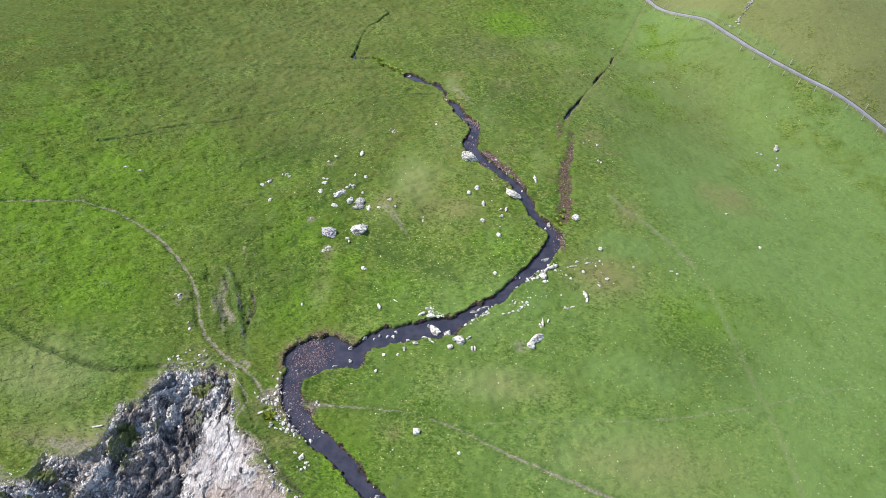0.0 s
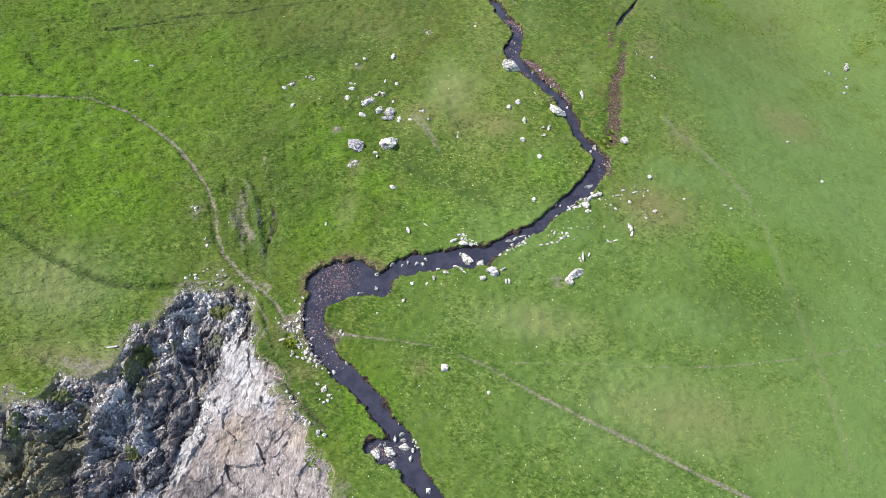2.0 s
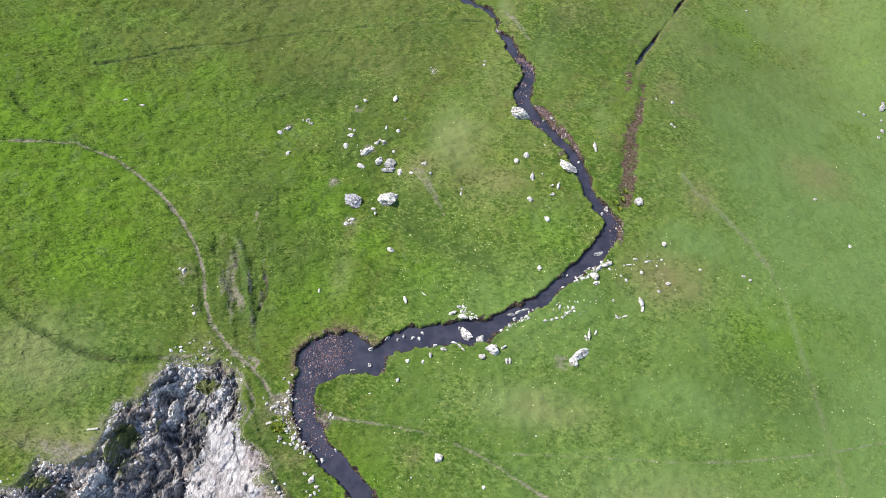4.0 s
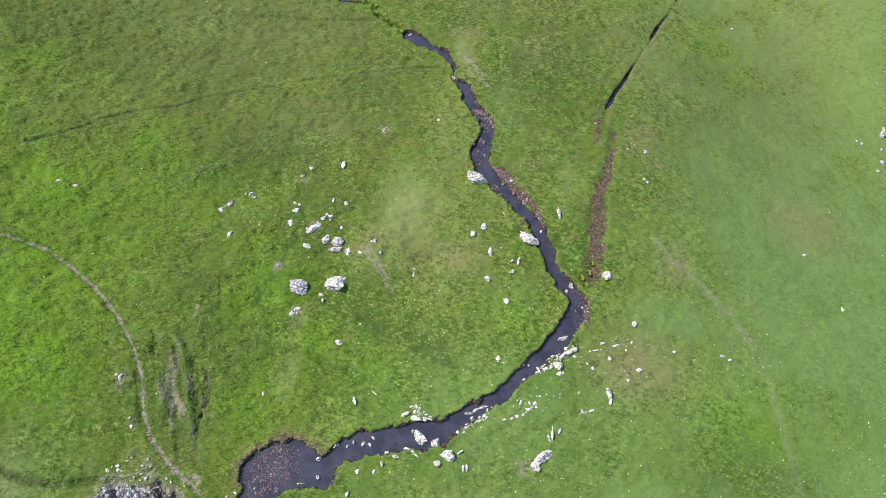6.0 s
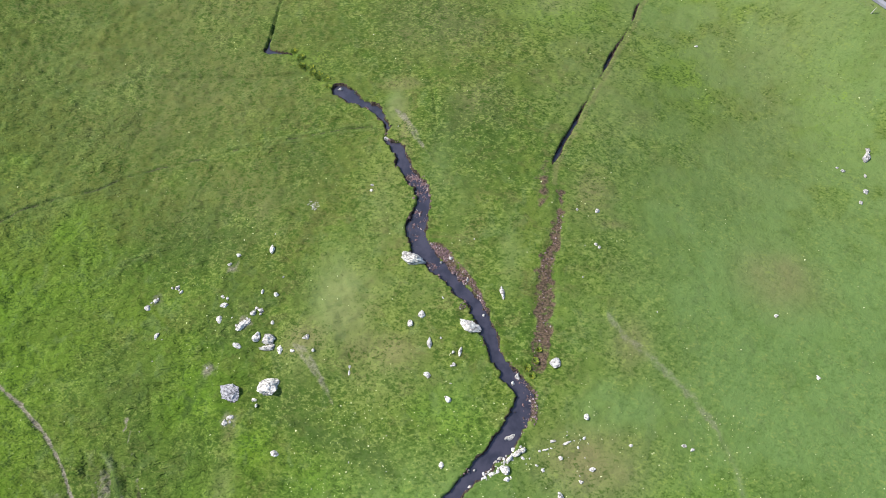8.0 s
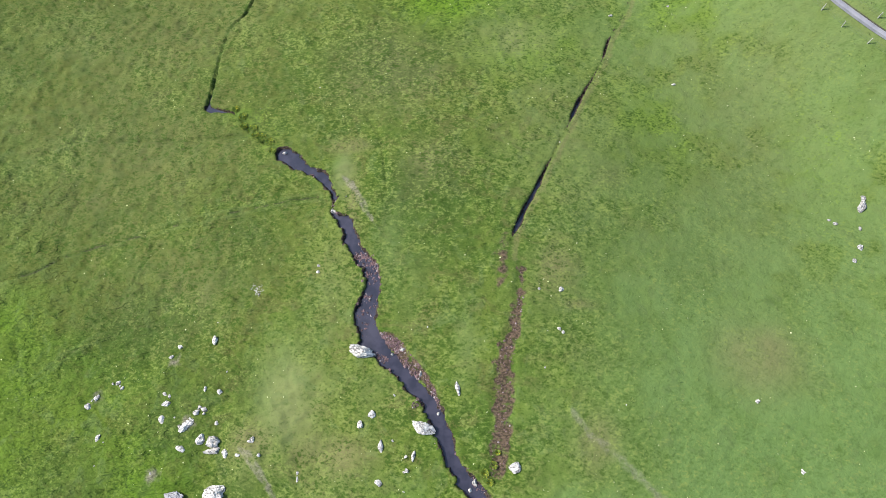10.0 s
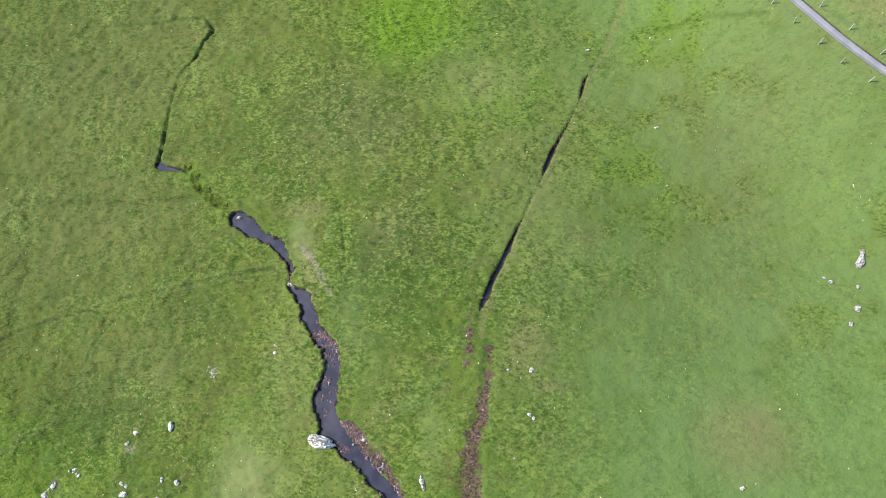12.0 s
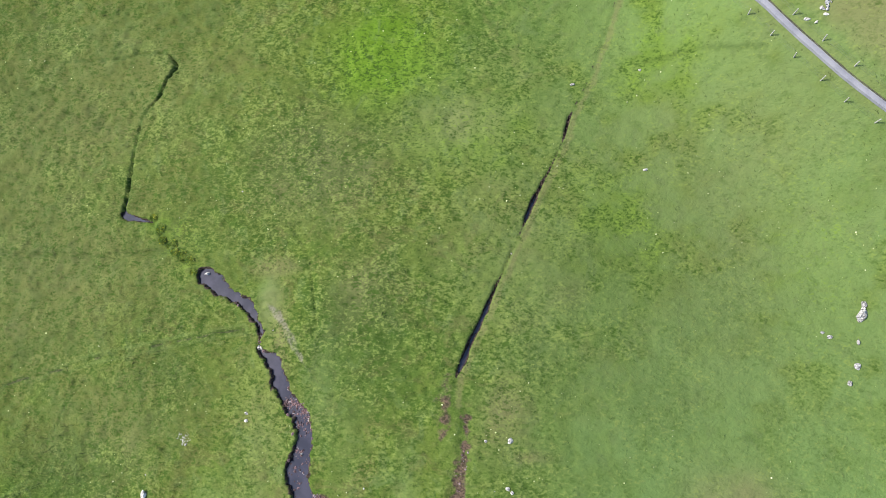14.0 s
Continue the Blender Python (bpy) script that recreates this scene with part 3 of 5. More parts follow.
    meadow = np.maximum(step(-9, -3, x) * step(58, 46, y + 4 * (fbm(x / 5, y / 5, 3, 201) - 0.5)), step(12, 37, x + 10 * (fbm(x / 6, y / 6, 3, 203) - 0.5)) * (1 - 0.55 * step(62, 86, y + 8 * (fbm(x / 6, y / 6, 3, 205) - 0.5))))
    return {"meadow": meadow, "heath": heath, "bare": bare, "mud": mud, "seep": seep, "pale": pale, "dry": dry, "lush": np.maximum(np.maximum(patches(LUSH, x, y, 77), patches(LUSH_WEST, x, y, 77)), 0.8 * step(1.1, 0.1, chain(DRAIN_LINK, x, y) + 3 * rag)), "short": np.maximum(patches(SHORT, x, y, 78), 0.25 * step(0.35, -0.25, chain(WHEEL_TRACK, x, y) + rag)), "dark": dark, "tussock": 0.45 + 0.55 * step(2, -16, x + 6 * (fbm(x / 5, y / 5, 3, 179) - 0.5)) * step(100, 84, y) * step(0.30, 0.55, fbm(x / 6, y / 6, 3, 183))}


# ---- materials ----
class Nodes:
    def __init__(self, name):
        self.mat = bpy.data.materials.new(name)
        self.mat.use_nodes = True
        self.tree = self.mat.node_tree
        self.bsdf = self.tree.nodes["Principled BSDF"]
        self.place = self.tree.nodes.new("ShaderNodeNewGeometry").outputs["Position"]

    def set(self, node, socket, v):
        if isinstance(v, bpy.types.NodeSocket):
            self.tree.links.new(v, node.inputs[socket])
        else:
            node.inputs[socket].default_value = v

    def noise(self, scale, detail=4, rough=0.55, stretch=None, turn=0.0, warp=0.0):
        n = self.tree.nodes.new("ShaderNodeTexNoise")
        n.inputs["Scale"].default_value, n.inputs["Detail"].default_value, n.inputs["Roughness"].default_value = scale, detail, rough
        n.inputs["Distortion"].default_value = warp
        src = self.place
        if stretch:
            m = self.tree.nodes.new("ShaderNodeMapping")
            m.inputs["Scale"].default_value = stretch
            m.inputs["Rotation"].default_value = (0, 0, turn)
            self.tree.links.new(src, m.inputs["Vector"])
            src = m.outputs[0]
        self.tree.links.new(src, n.inputs["Vector"])
        return n.outputs["Fac"]

    def cells(self, scale, feature="F1", stretch=None):
        n = self.tree.nodes.new("ShaderNodeTexVoronoi")
        n.feature = feature
        n.inputs["Scale"].default_value = scale
        src = self.place
        if stretch:
            m = self.tree.nodes.new("ShaderNodeMapping")
            m.inputs["Scale"].default_value = stretch
            self.tree.links.new(src, m.inputs["Vector"])
            src = m.outputs[0]
        self.tree.links.new(src, n.inputs["Vector"])
        return n.outputs["Distance"]

    def facets(self, scale, stretch):
        """A random value for each cell of a bent net: blocky rock."""
        m = self.tree.nodes.new("ShaderNodeMapping")
        m.inputs["Scale"].default_value, m.inputs["Rotation"].default_value = stretch, (0, 0, 0.34)
        w = self.tree.nodes.new("ShaderNodeTexNoise")
        w.inputs["Scale"].default_value = 1.3
        add = self.tree.nodes.new("ShaderNodeVectorMath")
        add.operation = "MULTIPLY_ADD"
        self.tree.links.new(self.place, w.inputs["Vector"])
        self.tree.links.new(w.outputs["Color"], add.inputs[0])
        add.inputs[1].default_value = (0.9, 0.9, 0.9)
        self.tree.links.new(self.place, add.inputs[2])
        self.tree.links.new(add.outputs[0], m.inputs["Vector"])
        n = self.tree.nodes.new("ShaderNodeTexVoronoi")
        n.inputs["Scale"].default_value = scale
        self.tree.links.new(m.outputs[0], n.inputs["Vector"])
        split = self.tree.nodes.new("ShaderNodeSeparateColor")
        self.tree.links.new(n.outputs["Color"], split.inputs[0])
        return split.outputs[0]

    def span(self, v, a, b, c=0.0, d=1.0):
        n = self.tree.nodes.new("ShaderNodeMapRange")
        n.interpolation_type = "SMOOTHSTEP"
        for i, k in ((0, v), (1, a), (2, b), (3, c), (4, d)):
            self.set(n, i, k)
        return n.outputs[0]

    def mix(self, f, a, b, kind="MIX"):
        n = self.tree.nodes.new("ShaderNodeMix")
        n.data_type, n.blend_type = "RGBA", kind
        for s, v in ((0, f), (6, a), (7, b)):
            self.set(n, s, (*v, 1) if isinstance(v, tuple) and len(v) == 3 else v)
        return n.outputs[2]

    def math(self, op, a, b=0.0):
        n = self.tree.nodes.new("ShaderNodeMath")
        n.operation = op
        self.set(n, 0, a), self.set(n, 1, b)
        return n.outputs[0]

    def mask(self, name):
        n = self.tree.nodes.new("ShaderNodeAttribute")
        n.attribute_name = name
        return n.outputs["Fac"]

    def island(self):
        return self.tree.nodes.new("ShaderNodeNewGeometry").outputs["Random Per Island"]

    def chance(self):
        return self.tree.nodes.new("ShaderNodeObjectInfo").outputs["Random"]

    def done(self, colour, rough=0.9, bump=None, depth=0.02, strength=0.6, spec=0.3):
        self.set(self.bsdf, "Base Color", (*colour, 1) if isinstance(colour, tuple) else colour)
        self.set(self.bsdf, "Roughness", rough)
        self.bsdf.inputs["Specular IOR Level"].default_value = spec
        if bump is not None:
            b = self.tree.nodes.new("ShaderNodeBump")
            b.inputs["Distance"].default_value, b.inputs["Strength"].default_value = depth, strength
            self.tree.links.new(bump, b.inputs["Height"])
            self.tree.links.new(b.outputs[0], self.bsdf.inputs["Normal"])
        return self.mat


def turf_material(name, relief_depth):
    n = Nodes(name)
    big, mid = n.noise(0.06, 4), n.noise(0.30, 5, 0.62, None, 0.0, 0.9)
    brown, grey = n.noise(0.38, 5, 0.64, (1.0, 1.4, 1.0), 0.9, 0.7), n.noise(0.52, 5, 0.62, (1.3, 1.0, 1.0), 0.4, 0.8)
    small, clump = n.noise(1.05, 3, 0.6, None, 0.0, 0.5), n.noise(2.3, 1, 0.5, (1.0, 1.6, 1.0), 0.5, 0.5)
    fine = n.noise(4.6, 2, 0.55, (1.0, 1.3, 1.0), 0.5, 0.3)
    hump = n.noise(1.7, 2, 0.5, (0.75, 1.5, 1.0), -0.35, 0.9)
    c = n.mix(n.span(big, 0.40, 0.60), (0.070, 0.130, 0.016), (0.104, 0.150, 0.026))
    c = n.mix(n.span(mid, 0.42, 0.64, 0.0, 0.8), c, (0.128, 0.184, 0.030))
    c = n.mix(n.math("MULTIPLY", n.span(brown, 0.49, 0.64, 0.0, 0.75), n.span(n.mask("meadow"), 0.0, 1.0, 1.0, 0.25)), c, (0.112, 0.118, 0.036))
    c = n.mix(n.math("MULTIPLY", n.mask("meadow"), 0.55), c, (0.088, 0.160, 0.036))
    deep = n.noise(0.8, 4, 0.62, (1.0, 1.25, 1.0), 1.2, 0.8)
    c = n.mix(n.math("MULTIPLY", n.mask("lush"), 0.9), c, (0.112, 0.218, 0.014))
    c = n.mix(n.math("MULTIPLY", n.mask("pale"), 0.80), c, (0.150, 0.246, 0.086))
    c = n.mix(n.math("MULTIPLY", n.mask("short"), 0.85), c, (0.186, 0.216, 0.092))
    c = n.mix(n.span(grey, 0.52, 0.68, 0.0, 0.50), c, (0.118, 0.176, 0.066))
    c = n.mix(n.math("MULTIPLY", n.mask("heath"), 0.80), c, n.mix(n.span(grey, 0.42, 0.60), (0.106, 0.132, 0.027), (0.100, 0.142, 0.034)))
    c = n.mix(n.math("MULTIPLY", n.mask("dry"), 0.75), c, (0.195, 0.180, 0.092))
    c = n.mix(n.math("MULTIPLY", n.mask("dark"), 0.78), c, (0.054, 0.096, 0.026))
    c = n.mix(n.span(deep, 0.46, 0.30, 0.0, 0.30), c, (0.056, 0.108, 0.020))
    c = n.mix(n.span(deep, 0.55, 0.70, 0.0, 0.16), c, (0.160, 0.200, 0.052))
    # tone of the clumps and blades: shade painted darker between them, yellower on their tips
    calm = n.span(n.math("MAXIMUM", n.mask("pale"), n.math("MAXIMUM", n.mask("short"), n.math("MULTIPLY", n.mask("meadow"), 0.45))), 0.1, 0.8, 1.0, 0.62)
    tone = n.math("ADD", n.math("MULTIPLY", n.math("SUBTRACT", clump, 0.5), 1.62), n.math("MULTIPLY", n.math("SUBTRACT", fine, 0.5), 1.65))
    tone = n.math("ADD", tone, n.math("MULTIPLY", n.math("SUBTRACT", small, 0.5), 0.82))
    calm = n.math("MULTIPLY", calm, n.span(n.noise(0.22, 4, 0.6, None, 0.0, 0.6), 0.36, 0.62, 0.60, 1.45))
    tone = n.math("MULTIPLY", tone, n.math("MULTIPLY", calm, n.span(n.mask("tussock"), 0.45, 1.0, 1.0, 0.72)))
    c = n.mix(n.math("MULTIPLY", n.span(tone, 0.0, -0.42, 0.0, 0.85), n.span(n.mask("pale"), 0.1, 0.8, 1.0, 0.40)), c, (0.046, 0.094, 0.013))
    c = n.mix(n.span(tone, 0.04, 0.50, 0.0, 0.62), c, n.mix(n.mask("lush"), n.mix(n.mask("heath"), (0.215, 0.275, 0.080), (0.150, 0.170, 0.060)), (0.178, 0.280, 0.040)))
    c = n.mix(1.0, c, (0.70, 0.695, 0.60), "MULTIPLY")
    earth = n.mix(n.span(fine, 0.3, 0.7), (0.108, 0.098, 0.071), (0.212, 0.195, 0.150))
    c = n.mix(n.span(n.math("MULTIPLY", n.mask("bare"), n.span(small, 0.25, 0.6, 0.45, 1.2)), 0.15, 0.9, 0.0, 0.95), c, earth)
    red = n.mix(n.span(fine, 0.35, 0.65), (0.036, 0.023, 0.019), (0.108, 0.069, 0.053))
    c = n.mix(n.span(n.math("MULTIPLY", n.mask("seep"), n.span(small, 0.30, 0.62, 0.35, 1.25)), 0.2, 0.8, 0.0, 0.9), c, red)
    peat = n.mix(n.span(fine, 0.35, 0.7), (0.014, 0.011, 0.010), (0.075, 0.056, 0.042))
    c = n.mix(n.span(n.mask("mud"), 0.40, 0.80), c, peat)
    relief = n.math("ADD", n.math("ADD", n.math("MULTIPLY", clump, n.math("MULTIPLY", n.mask("tussock"), 1.2)), n.math("MULTIPLY", hump, n.span(n.mask("tussock"), 0.45, 1.0, 0.0, 3.2))), n.math("ADD", n.math("MULTIPLY", small, 0.5), n.math("MULTIPLY", fine, 0.35)))
    return n.done(c, 0.9, relief if relief_depth else None, relief_depth, 1.0, 0.12)


def rock_material(name, light, dark, lichen, scale=1.0, vary=True, depth=0.14):
    n = Nodes(name)
    a, b, f = n.noise(2.0 * scale, 5, 0.7), n.noise(2.6 * scale, 5, 0.7, (1, 2.6, 1.6), 0.6, 1.0), n.noise(9 * scale, 4, 0.75)
    c = n.mix(n.span(b, 0.37, 0.49), dark, light)
    c = n.mix(n.span(a, 0.50, 0.60, 0.0, 0.85), c, lichen)
    c = n.mix(n.span(f, 0.44, 0.36, 0.0, 0.85), c, tuple(0.35 * v for v in dark))
    c = n.mix(n.span(n.noise(1.6 * scale, 3, 0.6, (1, 2.2, 1.3), 1.1, 1.5), 0.47, 0.40, 0.0, 0.8), c, tuple(0.55 * v for v in dark))
    if vary:
        c = n.mix(n.span(n.chance(), 0.4, 1.0, 0.0, 0.3), c, dark)
    return n.done(c, 0.85, n.math("ADD", b, n.math("MULTIPLY", f, 0.6)), depth, 1.0, 0.3)


def cliff_material():
    n = Nodes("cliff_rock")
    slab = n.mask("slab")
    a = n.noise(0.40, 5, 0.65)
    grain = n.noise(0.8, 6, 0.72, (3.2, 0.62, 1.8), 0.34, 2.2)
    fine = n.noise(2.4, 6, 0.80, (2.6, 0.7, 1.6), 0.34, 1.4)
    facet, chip = n.facets(1.5, (2.0, 0.9, 1.3)), n.facets(3.6, (1.8, 0.9, 1.3))
    bed = n.mask("bed")
    tone = n.math("ADD", n.math("MULTIPLY", fine, 0.50), n.math("ADD", n.math("MULTIPLY", facet, 0.08), n.math("ADD", n.math("MULTIPLY", chip, 0.14), n.span(bed, 0.1, 0.9, 0.0, 0.28))))
    tone = n.math("ADD", tone, n.span(a, 0.3, 0.7, -0.12, 0.04))
    dark = n.mix(n.span(tone, 0.36, 0.56), (0.105, 0.096, 0.096), (0.450, 0.420, 0.412))
    dark = n.mix(n.span(tone, 0.530, 0.570), dark, (0.820, 0.805, 0.805))
    dark = n.mix(n.span(n.math("MULTIPLY", n.mask("shade_rock"), n.span(grain, 0.3, 0.6, 0.6, 1.2)), 0.25, 0.7, 0.0, 0.85), dark, n.mix(n.span(tone, 0.40, 0.60), (0.048, 0.044, 0.047), (0.300, 0.280, 0.282)))
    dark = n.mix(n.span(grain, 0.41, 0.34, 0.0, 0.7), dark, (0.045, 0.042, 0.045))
    dark = n.mix(n.span(n.math("MULTIPLY", n.mask("ochre"), n.span(grain, 0.3, 0.6, 0.5, 1.2)), 0.3, 0.8, 0.0, 0.8), dark, n.mix(n.span(tone, 0.38, 0.6), (0.20, 0.15, 0.13), (0.62, 0.53, 0.48)))
    zone = n.noise(0.23, 4, 0.6, None, 0.0, 0.8)
    dark = n.mix(n.span(zone, 0.50, 0.62, 0.0, 0.75), dark, n.mix(n.span(tone, 0.36, 0.58), (0.100, 0.078, 0.062), (0.440, 0.375, 0.320)))
    dark = n.mix(n.span(zone, 0.45, 0.36, 0.0, 0.7), dark, n.mix(n.span(tone, 0.36, 0.60), (0.120, 0.118, 0.124), (0.420, 0.412, 0.425)))
    dark = n.mix(n.span(n.math("MULTIPLY", n.mask("ashen"), n.span(grain, 0.3, 0.6, 0.5, 1.3)), 0.3, 0.7, 0.0, 0.85), dark, n.mix(n.span(tone, 0.38, 0.54), (0.26, 0.255, 0.26), (0.82, 0.81, 0.81)))
    soft = n.math("ADD", n.math("MULTIPLY", tone, 0.45), n.math("MULTIPLY", fine, 0.55))
    pale = n.mix(n.span(soft, 0.38, 0.56), (0.135, 0.115, 0.112), (0.345, 0.302, 0.294))
    pale = n.mix(n.span(a, 0.50, 0.62, 0.0, 0.55), pale, n.mix(n.span(fine, 0.40, 0.60), (0.185, 0.156, 0.146), (0.330, 0.284, 0.266)))
    fibre = n.noise(1.0, 6, 0.78, (2.6, 0.8, 1.3), 0.5, 1.6)
    pale = n.mix(n.span(fibre, 0.46, 0.38, 0.0, 0.65), pale, (0.140, 0.116, 0.110))
    pale = n.mix(n.span(fibre, 0.53, 0.61, 0.0, 0.75), pale, (0.560, 0.525, 0.518))
    pale = n.mix(n.math("MULTIPLY", n.mask("ashen"), 0.85), pale, n.mix(n.span(fibre, 0.40, 0.55), (0.25, 0.235, 0.235), (0.60, 0.585, 0.59)))
    pale = n.mix(n.math("MULTIPLY", n.mask("ochre"), 0.6), pale, n.mix(n.span(fibre, 0.40, 0.60), (0.25, 0.19, 0.14), (0.44, 0.36, 0.28)))
    pale = n.mix(n.math("MULTIPLY", n.mask("shade_rock"), 0.9), pale, n.mix(n.span(tone, 0.40, 0.60), (0.045, 0.042, 0.045), (0.260, 0.240, 0.240)))
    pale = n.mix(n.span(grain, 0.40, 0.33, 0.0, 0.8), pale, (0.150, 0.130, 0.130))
    c = n.mix(slab, dark, pale)
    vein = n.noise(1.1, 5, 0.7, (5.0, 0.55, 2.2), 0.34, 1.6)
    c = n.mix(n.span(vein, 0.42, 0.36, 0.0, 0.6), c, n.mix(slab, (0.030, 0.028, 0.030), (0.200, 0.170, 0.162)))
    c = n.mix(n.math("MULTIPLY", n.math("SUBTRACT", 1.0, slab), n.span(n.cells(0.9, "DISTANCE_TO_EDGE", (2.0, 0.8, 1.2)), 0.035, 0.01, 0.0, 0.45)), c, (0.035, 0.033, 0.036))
    streak = n.noise(1.6, 5, 0.7, (4.2, 0.6, 2.0), 0.5, 2.0)
    c = n.mix(n.math("MULTIPLY", n.math("SUBTRACT", 1.0, slab), n.span(streak, 0.56, 0.62, 0.0, 0.75)), c, (0.720, 0.705, 0.700))
    c = n.mix(n.span(n.math("MULTIPLY", n.mask("weed"), n.span(a, 0.3, 0.6, 0.6, 1.3)), 0.3, 0.8, 0.0, 0.9), c, n.mix(n.span(fine, 0.35, 0.65), (0.115, 0.110, 0.066), (0.360, 0.330, 0.190)))
    c = n.mix(n.span(n.math("MULTIPLY", n.mask("turfy"), n.span(grain, 0.3, 0.6, 0.5, 1.3)), 0.35, 0.7), c, n.mix(n.span(fine, 0.35, 0.65), (0.085, 0.120, 0.025), (0.200, 0.215, 0.070)))
    relief = n.math("MULTIPLY", n.math("ADD", tone, n.math("MULTIPLY", grain, 0.8)), n.span(slab, 0.0, 1.0, 1.0, 0.55))
    return n.done(c, 0.7, relief, 0.45, 1.0, 0.4)


def water_material():
    n = Nodes("peaty_water")
    c = n.mix(n.span(n.noise(0.8, 3), 0.35, 0.65), (0.020, 0.020, 0.030), (0.036, 0.034, 0.049))
    return n.done(c, n.span(n.noise(1.5, 3), 0.3, 0.7, 0.02, 0.05), n.noise(4.0, 2), 0.006, 0.12, 0.6)


def lane_material():
    n = Nodes("worn_tarmac")
    f = n.noise(14, 4, 0.7)
    c = n.mix(n.span(n.noise(0.7, 4), 0.35, 0.65), (0.165, 0.168, 0.195), (0.225, 0.225, 0.250))
    c = n.mix(n.span(f, 0.4, 0.7, 0.0, 0.5), c, (0.29, 0.29, 0.31))
    return n.done(c, 0.85, f, 0.01, 0.5)


def block_material():
    n = Nodes("shattered_rock")
    c = n.mix(n.span(n.island(), 0.1, 0.9), (0.120, 0.112, 0.110), (0.640, 0.615, 0.605))
    return n.done(n.mix(n.span(n.noise(7, 3), 0.45, 0.6, 0.0, 0.7), c, (0.16, 0.15, 0.15)), 0.85, n.noise(12, 3), 0.02, 0.6)


def shadow_line_material():
    n = Nodes("dark_earth")
    f = n.noise(6, 5, 0.7)
    return n.done(n.mix(n.span(f, 0.35, 0.65), (0.030, 0.028, 0.024), (0.095, 0.095, 0.060)), 0.9, f, 0.05, 0.8)


def wood_material():
    n = Nodes("weathered_wood")
    g = n.noise(18, 4, 0.6, (1, 1, 0.12))
    return n.done(n.mix(n.span(g, 0.3, 0.7), (0.24, 0.23, 0.20), (0.50, 0.48, 0.44)), 0.85, g, 0.006, 0.5)


def wire_material():
    n = Nodes("galvanised_wire")
    n.bsdf.inputs["Metallic"].default_value = 0.9
    return n.done(n.mix(n.span(n.noise(30, 2), 0.3, 0.7), (0.10, 0.10, 0.10), (0.20, 0.20, 0.20)), 0.5)


def petal_material():
    n = Nodes("daisy_white")
    return n.done(n.mix(n.island(), (0.36, 0.43, 0.15), (0.70, 0.71, 0.42)), 0.8)


def pebble_material():
    n = Nodes("stream_pebble")
    c = n.mix(n.span(n.island(), 0.0, 0.6), (0.055, 0.034, 0.038), (0.210, 0.128, 0.132))
    c = n.mix(n.span(n.island(), 0.84, 0.98), c, (0.46, 0.41, 0.41))
    return n.done(n.mix(n.span(n.noise(18, 3), 0.35, 0.65, 0.0, 0.6), c, (0.06, 0.045, 0.04)), 0.6, n.noise(25, 2), 0.01, 0.5)


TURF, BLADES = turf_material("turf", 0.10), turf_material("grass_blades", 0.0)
ROCK = rock_material("lichened_rock", (0.69, 0.66, 0.61), (0.190, 0.178, 0.166), (0.77, 0.745, 0.69))
GREY_ROCK = rock_material("grey_rock", (0.42, 0.41, 0.43), (0.080, 0.076, 0.085), (0.55, 0.55, 0.56), 1.3)
WHITE_ROCK = rock_material("pale_rock", (0.70, 0.665, 0.61), (0.22, 0.205, 0.190), (0.80, 0.775, 0.72))
DULL_ROCK = rock_material("weathered_rock", (0.50, 0.48, 0.46), (0.13, 0.12, 0.11), (0.66, 0.65, 0.62), 1.4)
CHIP = rock_material("broken_block", (0.74, 0.73, 0.73), (0.30, 0.29, 0.29), (0.84, 0.83, 0.83), 1.5, False, 0.03)
COBBLE = rock_material("cobble", (0.56, 0.54, 0.52), (0.22, 0.20, 0.19), (0.72, 0.71, 0.68), 2.0, False, 0.02)
SHADOW_LINE, BLOCK = shadow_line_material(), block_material()
CLIFF_ROCK, WATER, TARMAC, WOOD, WIRE, PETAL, PEBBLE = cliff_material(), water_material(), lane_material(), wood_material(), wire_material(), petal_material(), pebble_material()


# ---- meshes ----
def mesh_object(name, verts, faces, material, parent=None, smooth=False):
    me = bpy.data.meshes.new(name)
    me.from_pydata(verts, [], faces)
    me.materials.append(material)
    if smooth:
        me.polygons.foreach_set("use_smooth", np.ones(len(me.polygons), bool))
    me.update()
    ob = new(name, me)
    ob.parent = parent
    return ob


def grid_mesh(name, co, quads, material, masks=None, smooth=True):
    """A mesh of quads from arrays; corners that no quad uses are left out."""
    used = np.zeros(len(co), bool)
    used[quads.ravel()] = True
    index = np.cumsum(used) - 1
    co, quads = co[used], index[quads]
    me = bpy.data.meshes.new(name)
    me.vertices.add(len(co))
    me.vertices.foreach_set("co", co.astype(np.float32).ravel())
    me.loops.add(quads.size)
    me.loops.foreach_set("vertex_index", quads.astype(np.int32).ravel())
    me.polygons.add(len(quads))
    me.polygons.foreach_set("loop_start", np.arange(0, quads.size, quads.shape[1], dtype=np.int32))
    me.polygons.foreach_set("use_smooth", np.full(len(quads), smooth))
    me.update(calc_edges=True)
    for key, v in (masks or {}).items():
        me.attributes.new(key, "FLOAT", "POINT").data.foreach_set("value", v[used].astype(np.float32))
    me.materials.append(material)
    return new(name, me)


def axis(lo, hi, pitch, out):
    """Even steps from lo to hi, then ever longer ones out to the distance."""
    core, more, w = list(np.arange(lo, hi + pitch / 2, pitch)), [], pitch
    d = 0.0
    while d < out:
        w *= 1.16
        d += w
        more.append(d)
    return np.array([lo - v for v in more[::-1]] + core + [core[-1] + v for v in more])


